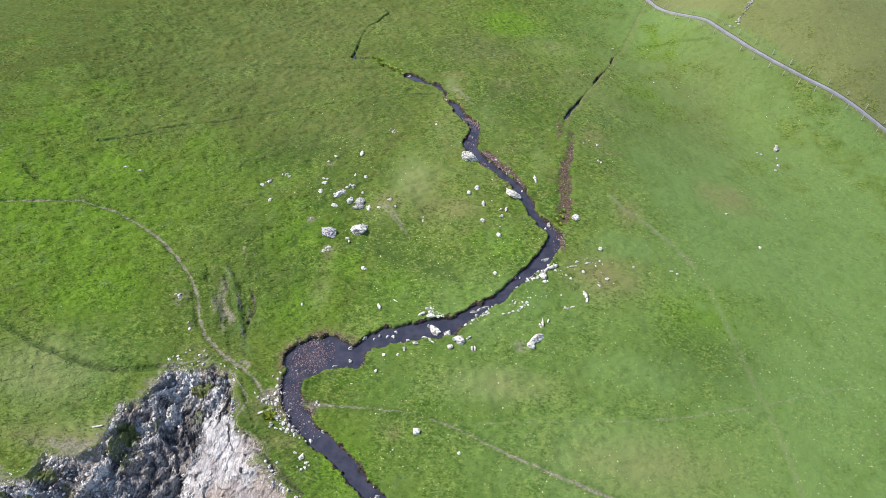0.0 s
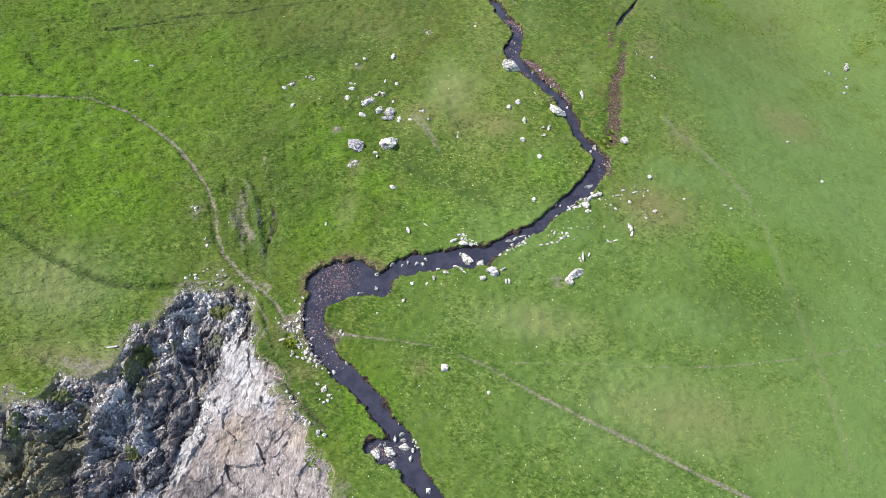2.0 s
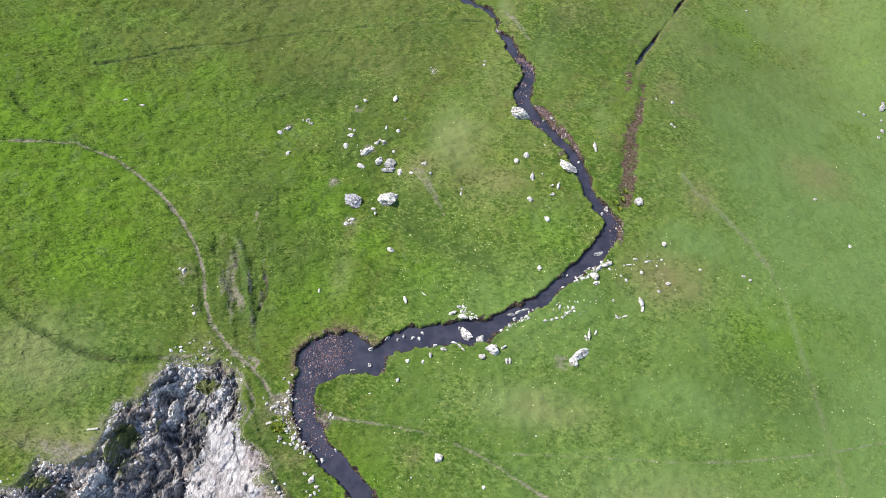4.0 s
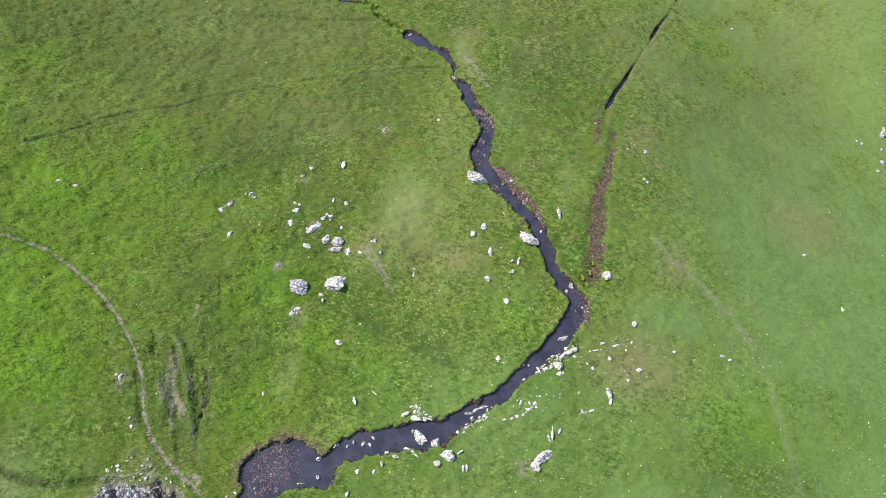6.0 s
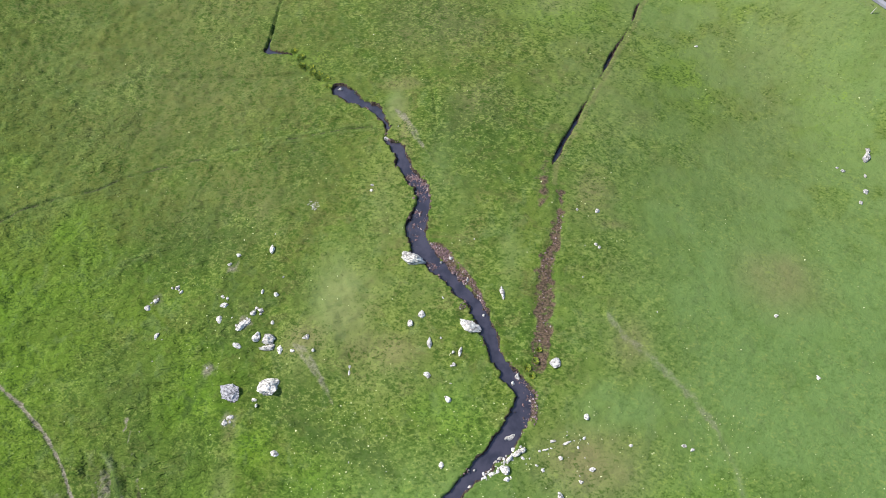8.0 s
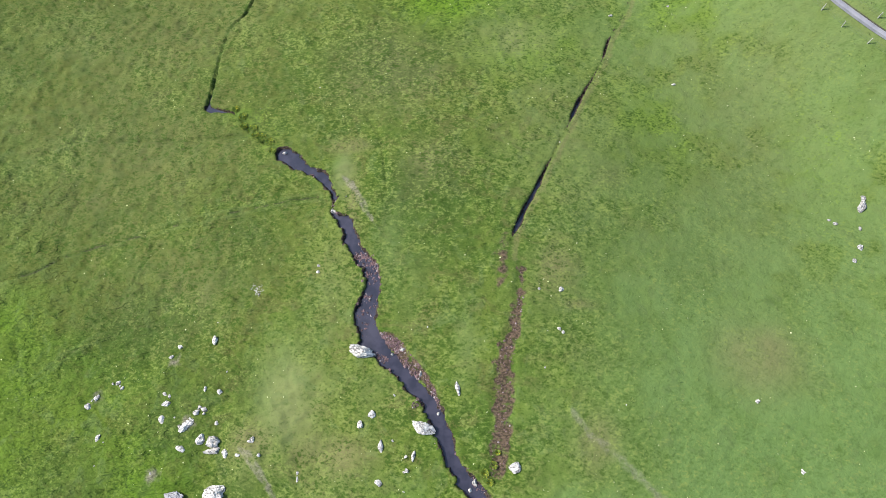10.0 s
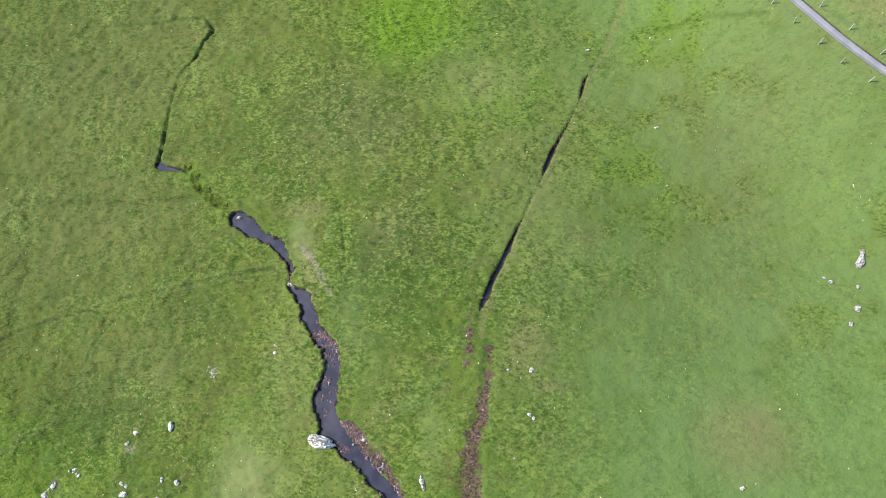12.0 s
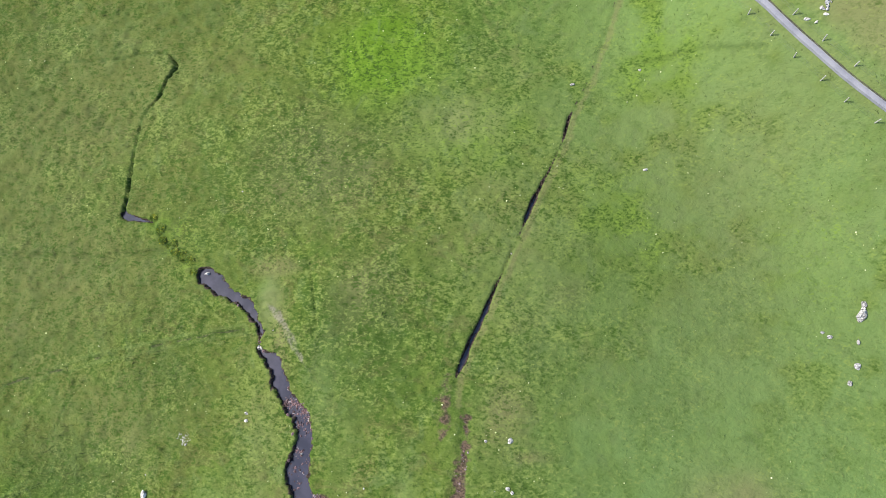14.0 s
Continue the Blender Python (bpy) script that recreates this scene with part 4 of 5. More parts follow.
def quads_of(nx, ny):
    i = np.arange(nx * ny).reshape(ny, nx)
    return np.stack([i[:-1, :-1].ravel(), i[:-1, 1:].ravel(), i[1:, 1:].ravel(), i[1:, :-1].ravel()], 1)


def build_ground():
    ax, ay = axis(-50, 64, 0.16, 2500), axis(-14, 120, 0.16, 2500)
    x, y = (v.ravel() for v in np.meshgrid(ax, ay))
    quads = quads_of(len(ax), len(ay))
    z, s = height(x, y), cliff_in(x, y)
    lane = lane_edge(x, y)
    z = np.where(lane < 0.6, np.minimum(z, land(x, y) + 0.12) - 0.10 * step(0.6, 0.1, lane), z)
    keep = ~(s[quads] > 0.55).all(1)
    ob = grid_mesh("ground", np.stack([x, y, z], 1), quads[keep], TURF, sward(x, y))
    tagged(ob, "green grazed hill pasture with worn trails and muddy banks", "ground", kind="structure")
    # water lies in the carved channels
    w, dr = water_edge(x, y), drain_edge(x, y)
    wet_drain = (dr < 0.25) & (y < 97) & ~((x > -10.4) & (x < -5.6) & (y > 89))
    wet = (w < 0.35) | wet_drain
    q = quads[wet[quads].all(1)]
    level = land(x, y) - np.where(w < 0.5, WATER_DROP, 0.42)
    ob = grid_mesh("stream_water", np.stack([x, y, level], 1), q, WATER)
    tagged(ob, "dark peaty stream water with a dull sky sheen", "water", kind="structure")


def build_cliff():
    ax, ay = axis(-41, -5, 0.11, 80), axis(9, 38.5, 0.11, 80)
    x, y = (v.ravel() for v in np.meshgrid(ax, ay))
    s = cliff_in(x, y)
    z = height(x, y)
    grow = step(0, 1.2, s)
    px = x + grow * 0.5 * (fbm(x / 0.8, y / 0.8 + z / 0.9, 3, 81) - 0.5)
    py = y + grow * 0.5 * (fbm(x / 0.8 + 40, y / 0.8 + z / 0.9, 3, 85) - 0.5)
    quads = quads_of(len(ax), len(ay))
    keep = (s[quads] > -0.05).any(1)
    weed = step(1.6, 3.4, s + 1.5 * (fbm(x / 1.5, y / 1.5, 3, 91) - 0.5)) * step(-27.5, -31, x + 4 * (fbm(x / 2, y / 2, 2, 93) - 0.5))
    flat = step(0.0, 1.4, s) * step(0.56, 0.66, fbm(x / 1.7, y / 1.7, 3, 95)) * (1 - 0.8 * slab_share(x, y)) * step(-5, -1, z)
    rim = step(0.5, -0.2, s) * 0.9
    soft = 0.5 + 1.0 * fbm(x / 0.9, y / 0.9, 3, 97)

    def zone(rows):
        """Ellipses x, y, half-widths on the rock, with ragged edges."""
        w = np.zeros(x.shape)
        for a, b, rx, ry in rows:
            w = np.maximum(w, np.exp(-(((x - a) / rx) ** 2 + ((y - b) / ry) ** 2) ** 1.5))
        return np.clip(w * soft, 0, 1)

    vein = step(0.5, -0.5, chain([(-17.6, 32.4, 0.3), (-18.9, 31.2, 0.5), (-19.6, 28.9, 0.5), (-20.2, 26.6, 0.6), (-21.0, 24.0, 0.8), (-21.6, 21.5, 0.8)], x, y) + 1.2 * (fbm(x / 0.8, y / 1.6, 3, 99) - 0.5))
    masks = {"slab": slab_share(x, y), "weed": weed, "bed": strata(x, y, s),
             "turfy": np.maximum(np.maximum(0.7 * flat, rim), zone([(-20.9, 35.8, 1.0, 0.6), (-32.7, 25.5, 1.6, 0.7), (-26.2, 30.6, 1.0, 1.0), (-25.6, 22.6, 0.8, 0.7)])),
             "ochre": zone([(-25.4, 32.4, 1.6, 0.9), (-30.6, 27.0, 1.8, 1.2), (-17.2, 24.6, 1.8, 2.0), (-12.6, 26.6, 0.9, 1.8), (-11.0, 24.6, 1.0, 1.4)]),
             "ashen": np.maximum(0.8 * vein, zone([(-27.2, 25.8, 1.1, 2.2), (-26.0, 23.8, 2.6, 1.6), (-31.3, 23.8, 2.0, 0.9), (-22.8, 35.8, 2.5, 1.5), (-23.3, 32.6, 0.6, 1.1), (-25.0, 31.6, 1.0, 0.6), (-17.2, 30.4, 1.5, 2.0), (-16.2, 28.2, 1.4, 1.5), (-14.2, 27.6, 0.9, 1.2), (-18.6, 27.4, 0.8, 2.0)])),
             "shade_rock": zone([(-24.4, 27.3, 2.5, 2.3), (-22.4, 25.0, 1.2, 2.6), (-21.2, 30.3, 1.0, 2.8), (-23.7, 34.2, 0.8, 0.9), (-26.8, 27.8, 1.2, 1.2), (-33.7, 22.4, 2.6, 1.3), (-23.4, 22.6, 1.5, 2.2), (-19.8, 20.6, 1.2, 0.8), (-17.6, 20.4, 1.2, 0.5), (-27.5, 20.5, 2.6, 2.0), (-25.0, 21.6, 2.2, 2.2), (-29.6, 23.0, 1.8, 1.0)])}
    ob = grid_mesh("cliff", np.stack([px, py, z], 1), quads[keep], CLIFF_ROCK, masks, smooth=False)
    tagged(ob, "craggy dark rock gully with a pale pinkish slab", "cliff", kind="structure")


def build_lane():
    pts, out = [Vector((a, b, 0)) for a, b in LANE], []
    for k in range(len(pts) - 1):
        p0, p1, p2, p3 = pts[max(k - 1, 0)], pts[k], pts[k + 1], pts[min(k + 2, len(pts) - 1)]
        for i in range(12):
            t = i / 12
            out.append(0.5 * (2 * p1 + (p2 - p0) * t + (2 * p0 - 5 * p1 + 4 * p2 - p3) * t * t + (3 * p1 - p0 - 3 * p2 + p3) * t**3))
    verts, faces = [], []
    for k, p in enumerate(out):
        d = (out[min(k + 1, len(out) - 1)] - out[max(k - 1, 0)]).normalized()
        side = Vector((-d.y, d.x, 0))
        ragged = [0.02 * (noise.noise(p * 0.8 + Vector((0, 0, j))) - 0.1) for j in range(2)]
        z = float(land(np.array([p.x]), np.array([p.y]))[0])
        for off, up in ((-0.30 - ragged[0], -0.2), (-0.26 - ragged[0], 0.08), (0, 0.10), (0.22 + ragged[1], 0.08), (0.25 + ragged[1], -0.2)):
            q = p + side * off
            verts.append((q.x, q.y, z + up))
    for k in range(len(out) - 1):
        for j in range(4):
            a = k * 5 + j
            faces.append((a, a + 5, a + 6, a + 1))
    # a low dark strip, added for the shadow line along the uphill side
    kerb, sides = [], []
    for k, p in enumerate(out):
        d = (out[min(k + 1, len(out) - 1)] - out[max(k - 1, 0)]).normalized()
        side = Vector((-d.y, d.x, 0))
        z = float(land(np.array([p.x]), np.array([p.y]))[0])
        wave = 0.03 * noise.noise(p * 0.9)
        for off, up in ((0.24, -0.2), (0.25, 0.10), (0.29 + wave, 0.14), (0.34 + wave, 0.12), (0.37 + wave, -0.2)):
            q = p + side * off
            kerb.append((q.x, q.y, z + up))
    for k in range(len(out) - 1):
        for j in range(4):
            a = k * 5 + j
            sides.append((a, a + 5, a + 6, a + 1))
    ob = mesh_object("kerb", kerb, sides, SHADOW_LINE)
    tagged(ob, "low dark earth kerb along the lane's uphill edge", "kerb", kind="structure")
    ob = mesh_object("road", verts, faces, TARMAC)
    tagged(ob, "narrow pale grey tarmac lane between wire fences", "road", kind="structure")
    return out


build_ground()
build_cliff()
LANE_LINE = build_lane()


# ---- boulders and stones ----
def stone_bmesh(lx, ly, lz, seed, rough=0.26, cuts=13, fine=3):
    rnd = random.Random(seed)
    bm = bmesh.new()
    bmesh.ops.create_icosphere(bm, subdivisions=fine, radius=1.0)
    planes = []
    for _ in range(cuts):
        n = Vector((rnd.uniform(-1, 1), rnd.uniform(-1, 1), rnd.uniform(-0.25, 1.0))).normalized()
        planes.append((n, rnd.uniform(0.58, 0.95)))
    for v in bm.verts:
        p = v.co.copy()
        p *= 1 + rough * noise.noise(p * 1.1 + Vector((seed * 3.1, 0, 0))) * 1.6
        for n, d in planes:
            over = p.dot(n) - d
            if over > 0:
                p -= n * over * 0.92
        crack = 1 - abs(noise.noise(Vector((p.x * 2.4, p.y * 4.5, p.z * 3)) + Vector((0, seed * 1.7, 0)))) * 5
        p *= 1 + 0.4 * rough * noise.noise(p * 5.2 + Vector((seed, 0, 0))) - (0.13 * crack if crack > 0 else 0)
        v.co = Vector((p.x * lx / 1.75, p.y * ly / 1.75, p.z * lz * 1.0))
    return bm


def stone(name, x, y, lx, ly, turn, material, label, category="rock", group="", tall=0.5, seed=1, sink=0.3, base=None):
    lz = tall * math.sqrt(lx * ly) * 0.75
    big = max(lx, ly) > 1.1
    bm = stone_bmesh(lx, ly, lz, seed, 0.42 if big else 0.3, 9 if big else 13, 4 if big else 3)
    me = bpy.data.meshes.new(name)
    bm.to_mesh(me)
    bm.free()
    me.materials.append(material)
    ob = new(name, me)
    ob.matrix_basis = pose(x, y, (ground_z(x, y) + lz * (1 - 2 * sink) * 0.6) if base is None else base, random.Random(seed).uniform(-6, 6), random.Random(seed + 1).uniform(-6, 6), turn)
    return tagged(ob, label, category, group)


# x, y, length, width, turn
CREST_BOULDERS = [(-7.7, 57, 1.87, 1.57, 32), (-9.5, 61.4, 1.06, 0.72, 40), (-8.2, 61.3, 1.22, 0.92, 2), (-8.2, 60.5, 1.4, 0.49, 12), (-7.1, 60.4, 0.63, 0.52, -3), (-11.3, 60.7, 0.88, 0.5, -22), (-10.9, 62.6, 1.5, 0.62, 37), (-10.1, 63.7, 0.6, 0.48, 24), (-9.4, 64, 0.59, 0.45, -19), (-9.8, 64.2, 0.34, 0.29, 2), (-13.3, 63.1, 0.49, 0.81, 19), (-13, 64.5, 0.79, 0.51, 12), (-13.3, 65.3, 0.5, 0.29, -20), (-12.8, 65.1, 0.32, 0.33, 35), (-8.1, 65.5, 0.5, 0.5, 3), (-9.4, 65.7, 0.29, 0.45, 0), (-8.1, 62.8, 0.28, 0.41, 2), (-9.1, 55.9, 0.48, 0.33, 12), (-8.8, 55.4, 0.27, 0.36, 4),
                  (-19.3, 61.5, 0.45, 0.7, -20), (-20.8, 64.3, 0.65, 0.6, 0), (-20.2, 65.0, 0.45, 0.45, 20), (-18.2, 66.4, 0.55, 0.35, 20), (-17.7, 65.9, 0.45, 0.35, 40)]
SLOPE_STONES = [(-9.1, 70.0, 0.5, 0.85, 0), (-12.4, 69.5, 0.45, 0.4, 0), (-13.2, 68.6, 0.45, 0.35, 30), (-11.5, 53.8, 0.5, 0.55, 0), (-11.0, 54.3, 0.5, 0.4, 20), (-6.6, 51.3, 0.65, 0.55, -20), (-4.3, 46.1, 0.4, 0.79, 21), (-2.6, 46.9, 0.75, 0.15, -35), (-12.6, 46.1, 0.21, 0.43, 5),
                (-36.8, 65.9, 0.7, 0.35, -10), (-38.7, 66.2, 0.5, 0.35, 20), (-5.9, 60.2, 0.5, 0.3, 0), (-4.7, 61.5, 0.35, 0.3, 0), (-5.3, 74.1, 0.3, 0.2, 40), (0.1, 76.6, 0.3, 0.28, 0), (0.1, 76.0, 0.3, 0.28, 0)]
KNOLL_STONES = [(12.8, 65.6, 0.35, 1.1, 15), (9.2, 60.2, 0.35, 0.8, -10), (8.7, 59.1, 0.34, 0.36, 0), (5.7, 63.5, 0.69, 0.58, 2), (4.7, 62.7, 0.58, 0.63, 2), (6.5, 61, 0.47, 1.01, 4), (6.5, 58.1, 0.63, 0.53, -18), (-4.6, 61.4, 0.28, 0.55, 0), (-4.9, 61.3, 0.36, 0.22, -21), (-3.9, 60.2, 0.32, 0.34, 4), (-0.5, 58.3, 0.21, 0.48, 3), (-0.5, 58.8, 0.21, 0.32, 5), (8.3, 56.1, 0.75, 0.4, -35), (17.4, 59.4, 0.95, 0.9, 0), (19.9, 55.0, 0.5, 0.5, 0),
                (21.6, 74.2, 0.45, 0.42, 0), (19.7, 74.2, 0.26, 0.26, 0), (21.3, 70.7, 0.4, 0.3, 0), (21.6, 70.4, 0.3, 0.28, 0), (28.1, 104.5, 0.5, 0.22, 0), (34.0, 105.4, 0.3, 0.22, 0), (33.9, 96.4, 0.4, 0.22, 0)]
EAST_STONES = [(12.3, 42.8, 1.78, 0.69, 42), (11.7, 41.9, 1.04, 0.72, -24), (8.9, 45.5, 0.4, 0.24, 25), (9.5, 45.7, 0.36, 0.24, 36), (9.9, 45.9, 0.35, 0.29, 5), (10.5, 46.1, 0.4, 0.25, 16), (10.9, 46.6, 0.41, 0.24, 36), (11.2, 46.8, 0.31, 0.24, 27), (12.7, 44.4, 0.21, 0.63, 14), (13, 44.7, 0.19, 1.19, 0), (13.6, 45, 0.19, 0.55, -12), (15.5, 46.9, 0.25, 0.44, 26), (15.8, 46.8, 0.3, 0.3, 8), (16.3, 47, 0.56, 0.24, 22),
               (17.7, 48.6, 0.47, 1.01, 16), (17.9, 48, 0.29, 0.68, -14)]
EAST_SCATTER = [(17.1, 53, 0.56, 0.27, 7), (18.3, 52.9, 0.81, 0.2, 26), (16.5, 52.3, 0.67, 0.16, 12), (17.8, 51.7, 0.36, 0.42, 6), (20.3, 50.9, 0.56, 0.32, -3), (19.4, 49.9, 0.3, 0.31, 8), (-3.2, 40.2, 0.39, 0.43, 6), (-1.8, 40.3, 0.34, 0.42, 7), (-3.8, 38.3, 0.3, 0.51, -14), (8, 50.8, 0.46, 0.47, 6),
                (0.7, 32.0, 0.75, 0.85, 20), (4.8, 30.1, 0.34, 0.34, 0), (23.5, 52.9, 0.35, 0.25, 0), (27.9, 53.1, 0.4, 0.25, 0), (28.6, 52.8, 0.36, 0.25, 30), (40.3, 59.5, 0.34, 0.42, 0), (37.5, 65.0, 0.36, 0.32, 0), (6.0, 41.3, 0.28, 0.6, 0)]
FIELD_ROCKS = [(50.3, 83.4, 0.75, 1.35, -25), (50.6, 84.3, 0.5, 0.5, 0), (49.8, 81.2, 0.28, 0.5, 0), (49.4, 79.3, 0.58, 0.6, 20), (48.6, 78.0, 0.42, 0.42, 0), (47.6, 81.7, 0.46, 0.35, 0), (47.1, 82.1, 0.3, 0.25, 0)]
BANK_ROCKS = [(4.6, 68.6, 2.2, 0.95, -6), (10.0, 62.4, 1.7, 0.85, -28), (4.4, 42.1, 1.27, 0.81, -4), (5.3, 42.5, 0.59, 0.23, 50), (3.5, 41.4, 0.63, 0.58, 5), (5.7, 41.2, 0.29, 0.62, 6), (-0.1, 41.7, 0.59, 0.28, -8), (-1.2, 41, 0.29, 0.53, 6),
              (13.6, 51.5, 0.76, 0.35, 41), (14.2, 51.9, 0.86, 0.41, 36), (14.7, 52.2, 0.65, 0.4, 55), (13.3, 50.6, 0.89, 0.7, -25), (13.4, 49.9, 0.5, 0.41, 6)]
BANK_LEDGE = [(-0.9, 41.9, 0.44, 0.25, 37), (-0.5, 42.2, 0.58, 0.19, 31), (0.1, 42.4, 0.64, 0.19, 11), (0.8, 42.4, 0.6, 0.19, -9), (1.3, 42.2, 0.49, 0.19, -28), (1.7, 41.9, 0.4, 0.2, -43), (0.8, 46, 0.6, 0.2, 6), (1.1, 45.6, 0.35, 0.36, 47), (1.3, 45, 0.96, 0.45, -14), (0.3, 45.3, 0.79, 0.36, 31), (2.2, 44.7, 0.7, 0.2, -10), (3, 44.7, 0.69, 0.2, 6), (4, 44.9, 0.49, 0.21, 17),
              (4.6, 44.3, 0.49, 0.69, 6), (4.9, 44.7, 0.79, 0.34, 41), (5.4, 45, 0.89, 0.41, 30), (5.9, 45.3, 0.7, 0.29, 35)]
CHANNEL_STONES = [(-10.2, 42.2, 0.68, 0.43, -32), (-6.7, 41, 0.55, 0.45, 6), (-6.5, 39.5, 0.46, 0.33, -32), (-7.9, 38.8, 0.63, 0.25, 16), (-5.4, 42.2, 0.55, 0.46, 26), (-3.9, 42.6, 0.35, 0.45, 7), (-3, 42.6, 0.54, 0.41, 37), (-2.4, 42.5, 0.56, 0.39, -33), (-2.2, 43.1, 0.56, 0.29, -39), (-4.4, 42.2, 0.25, 0.29, 7),
                  (1.8, 43.4, 1.39, 0.97, -53), (3.2, 43.1, 1.17, 0.9, 76), (10.7, 50.5, 0.25, 0.21, 7), (10.2, 50.5, 0.3, 0.26, 6), (1.1, 44, 0.3, 0.35, 6), (8.1, 68.9, 0.74, 0.48, 10), (9.7, 66.8, 0.4, 0.75, 15)]
CHANNEL_SHELF = [(5.8, 45.9, 0.95, 0.3, 0), (6.4, 46.2, 0.75, 0.35, 25), (7, 46.5, 1, 0.36, 20), (6.1, 45.5, 0.49, 0.35, 45), (6.7, 45.4, 0.24, 0.59, 5), (7.8, 46.5, 0.44, 0.15, -36), (12.4, 51.1, 0.54, 0.36, 55), (12.8, 51.5, 0.49, 0.31, 37), (10.4, 49.2, 0.41, 0.26, 26), (13.6, 53.2, 1.05, 0.37, 22), (14.4, 53, 0.99, 0.41, 60), (14.7, 53.6, 0.66, 0.36, 65)]
STREAM_STONES = [(14.2, 58.3, 0.52, 0.65, 0), (13.8, 57.7, 0.39, 0.42, 0), (1.1, 82.0, 0.65, 0.72, 0), (2.2, 83.3, 0.40, 0.39, 0), (-4.4, 88.5, 0.6, 0.36, 0), (22.2, 89.2, 0.24, 0.24, 0), (7.8, 68.8, 0.58, 0.36, 20), (9.4, 66.7, 0.34, 0.52, -15), (11.2, 63.6, 0.3, 0.32, 0), (5.0, 73.4, 0.26, 0.24, 0), (7.2, 68.5, 0.28, 0.22, 30), (0.7, 82.2, 0.3, 0.3, 0)]
WEIR_ROCKS = [(-4.3, 23.7, 1.12, 0.89, 79), (-3.1, 24.1, 1.23, 0.81, -13), (-2.8, 22.8, 1.2, 0.66, 52), (-2.3, 25.7, 0.58, 0.49, 37), (-2.1, 25.2, 0.72, 0.34, 7), (-2.8, 25.2, 0.38, 0.64, 6), (-1.9, 24.6, 1.05, 0.67, -4), (-1.2, 24.4, 0.37, 0.53, 8), (-0.8, 24.7, 0.38, 0.48, 6), (-1.3, 23.7, 0.42, 0.71, -8), (-1.1, 25.2, 0.28, 0.29, 6), (0.3, 24.8, 0.38, 0.39, 7), (-3.6, 24.6, 0.28, 0.54, 6), (-4, 24.5, 0.51, 0.24, 17), (2, 25.9, 0.38, 0.39, 5), (2.3, 25.3, 0.67, 0.24, 11), (-2.6, 26.6, 0.29, 0.25, 6), (-2.1, 26.4, 0.24, 0.24, 7),
              (-8.0, 31.6, 0.4, 0.4, 0), (-7.7, 31.9, 0.3, 0.3, 0), (-9.0, 30.5, 0.4, 0.5, 0), (0.5, 21.2, 0.46, 0.46, 0), (-12.4, 35.4, 0.4, 0.46, 0), (-11.5, 33.6, 0.5, 0.34, 0)]
GULLY_RIM_STONES = [(-9.5, 28.8, 0.6, 0.7, 0), (-9.0, 28.3, 0.4, 0.4, 0), (-10.2, 29.2, 0.35, 0.3, 0), (-25.9, 46.3, 0.42, 0.6, 0), (-26.4, 46.6, 0.4, 0.3, 0), (-23.6, 42.1, 0.3, 0.5, 10), (-23.9, 42.8, 0.24, 0.3, 0), (-13.2, 33.4, 0.5, 0.35, 20), (-12.6, 32.6, 0.5, 0.4, 0), (-13.9, 34.9, 0.35, 0.3, 0), (-11.9, 32.9, 0.36, 0.3, 0)]


def stones(rows, name, material, label, group, tall, first, sink=0.3, wade=False):
    """wade: the stones stand on the stream bed and reach out of the water."""
    for k, (x, y, lx, ly, turn) in enumerate(rows):
        level = float(land(np.array([x]), np.array([y]))[0]) - WATER_DROP
        high = 0.45 / (0.75 * math.sqrt(lx * ly)) if wade else tall
        stone(name, x, y, lx, ly, turn, material, label, "rock", group, high, first + k, sink, level - 0.17 + 0.1 * math.sqrt(lx * ly) if wade else None)


stones(CREST_BOULDERS, "boulder", ROCK, "white-grey lichened boulder half sunk in short green turf", "boulders on the knoll", 0.55, 100)
stone("boulder", -11.2, 56.4, 1.45, 1.4, 10, GREY_ROCK, "dark grey fissured boulder half sunk in short turf", "rock", "boulders on the knoll", 0.34, 161)
stones(SLOPE_STONES, "field_stone", ROCK, "small pale stone lying in rough pasture", "stones on the slope", 0.5, 200)
stones(KNOLL_STONES, "field_stone", ROCK, "pale grey stone lying in grass beside the stream", "stones beside the stream", 0.5, 230)
stones(EAST_STONES, "field_stone", ROCK, "pale weathered stone lying on the east bank pasture", "stones on the east bank", 0.45, 260)
stones(EAST_SCATTER, "field_stone", WHITE_ROCK, "small white stone lying in short east bank turf", "stones on the east bank", 0.45, 720)
stones(FIELD_ROCKS, "field_rock", DULL_ROCK, "pale rock from a broken line in bright green grass", "rocks in the east field", 0.5, 290)
stones(BANK_ROCKS, "bank_rock", WHITE_ROCK, "large whitish rock lying at the stream's edge", "rocks along the stream bank", 0.6, 310, 0.12)
stones(BANK_LEDGE, "ledge_stone", WHITE_ROCK, "thin white bedrock slab edging the stream bank", "ledges of the stream bank", 0.6, 750, 0.1)
stones(CHANNEL_SHELF, "shelf_stone", WHITE_ROCK, "long white rock shelf lying across the shallow stream", "rock shelves in the stream", 1.1, 780, 0.15, True)
stones(CHANNEL_STONES, "stream_stone", WHITE_ROCK, "white stone standing out of the dark stream", "stones in the stream", 1.1, 350, 0.15, True)
stones(STREAM_STONES, "stream_stone", WHITE_ROCK, "white stone standing out of the dark stream", "stones in the stream", 1.1, 371, 0.15, True)
stones(WEIR_ROCKS, "weir_rock", ROCK, "wet pale rock damming the lower stream", "rocks of the stream weir", 1.0, 380, 0.15, True)
stones(GULLY_RIM_STONES, "rim_stone", ROCK, "pale stone on bare ground near the gully", "stones near the gully rim", 0.5, 410)
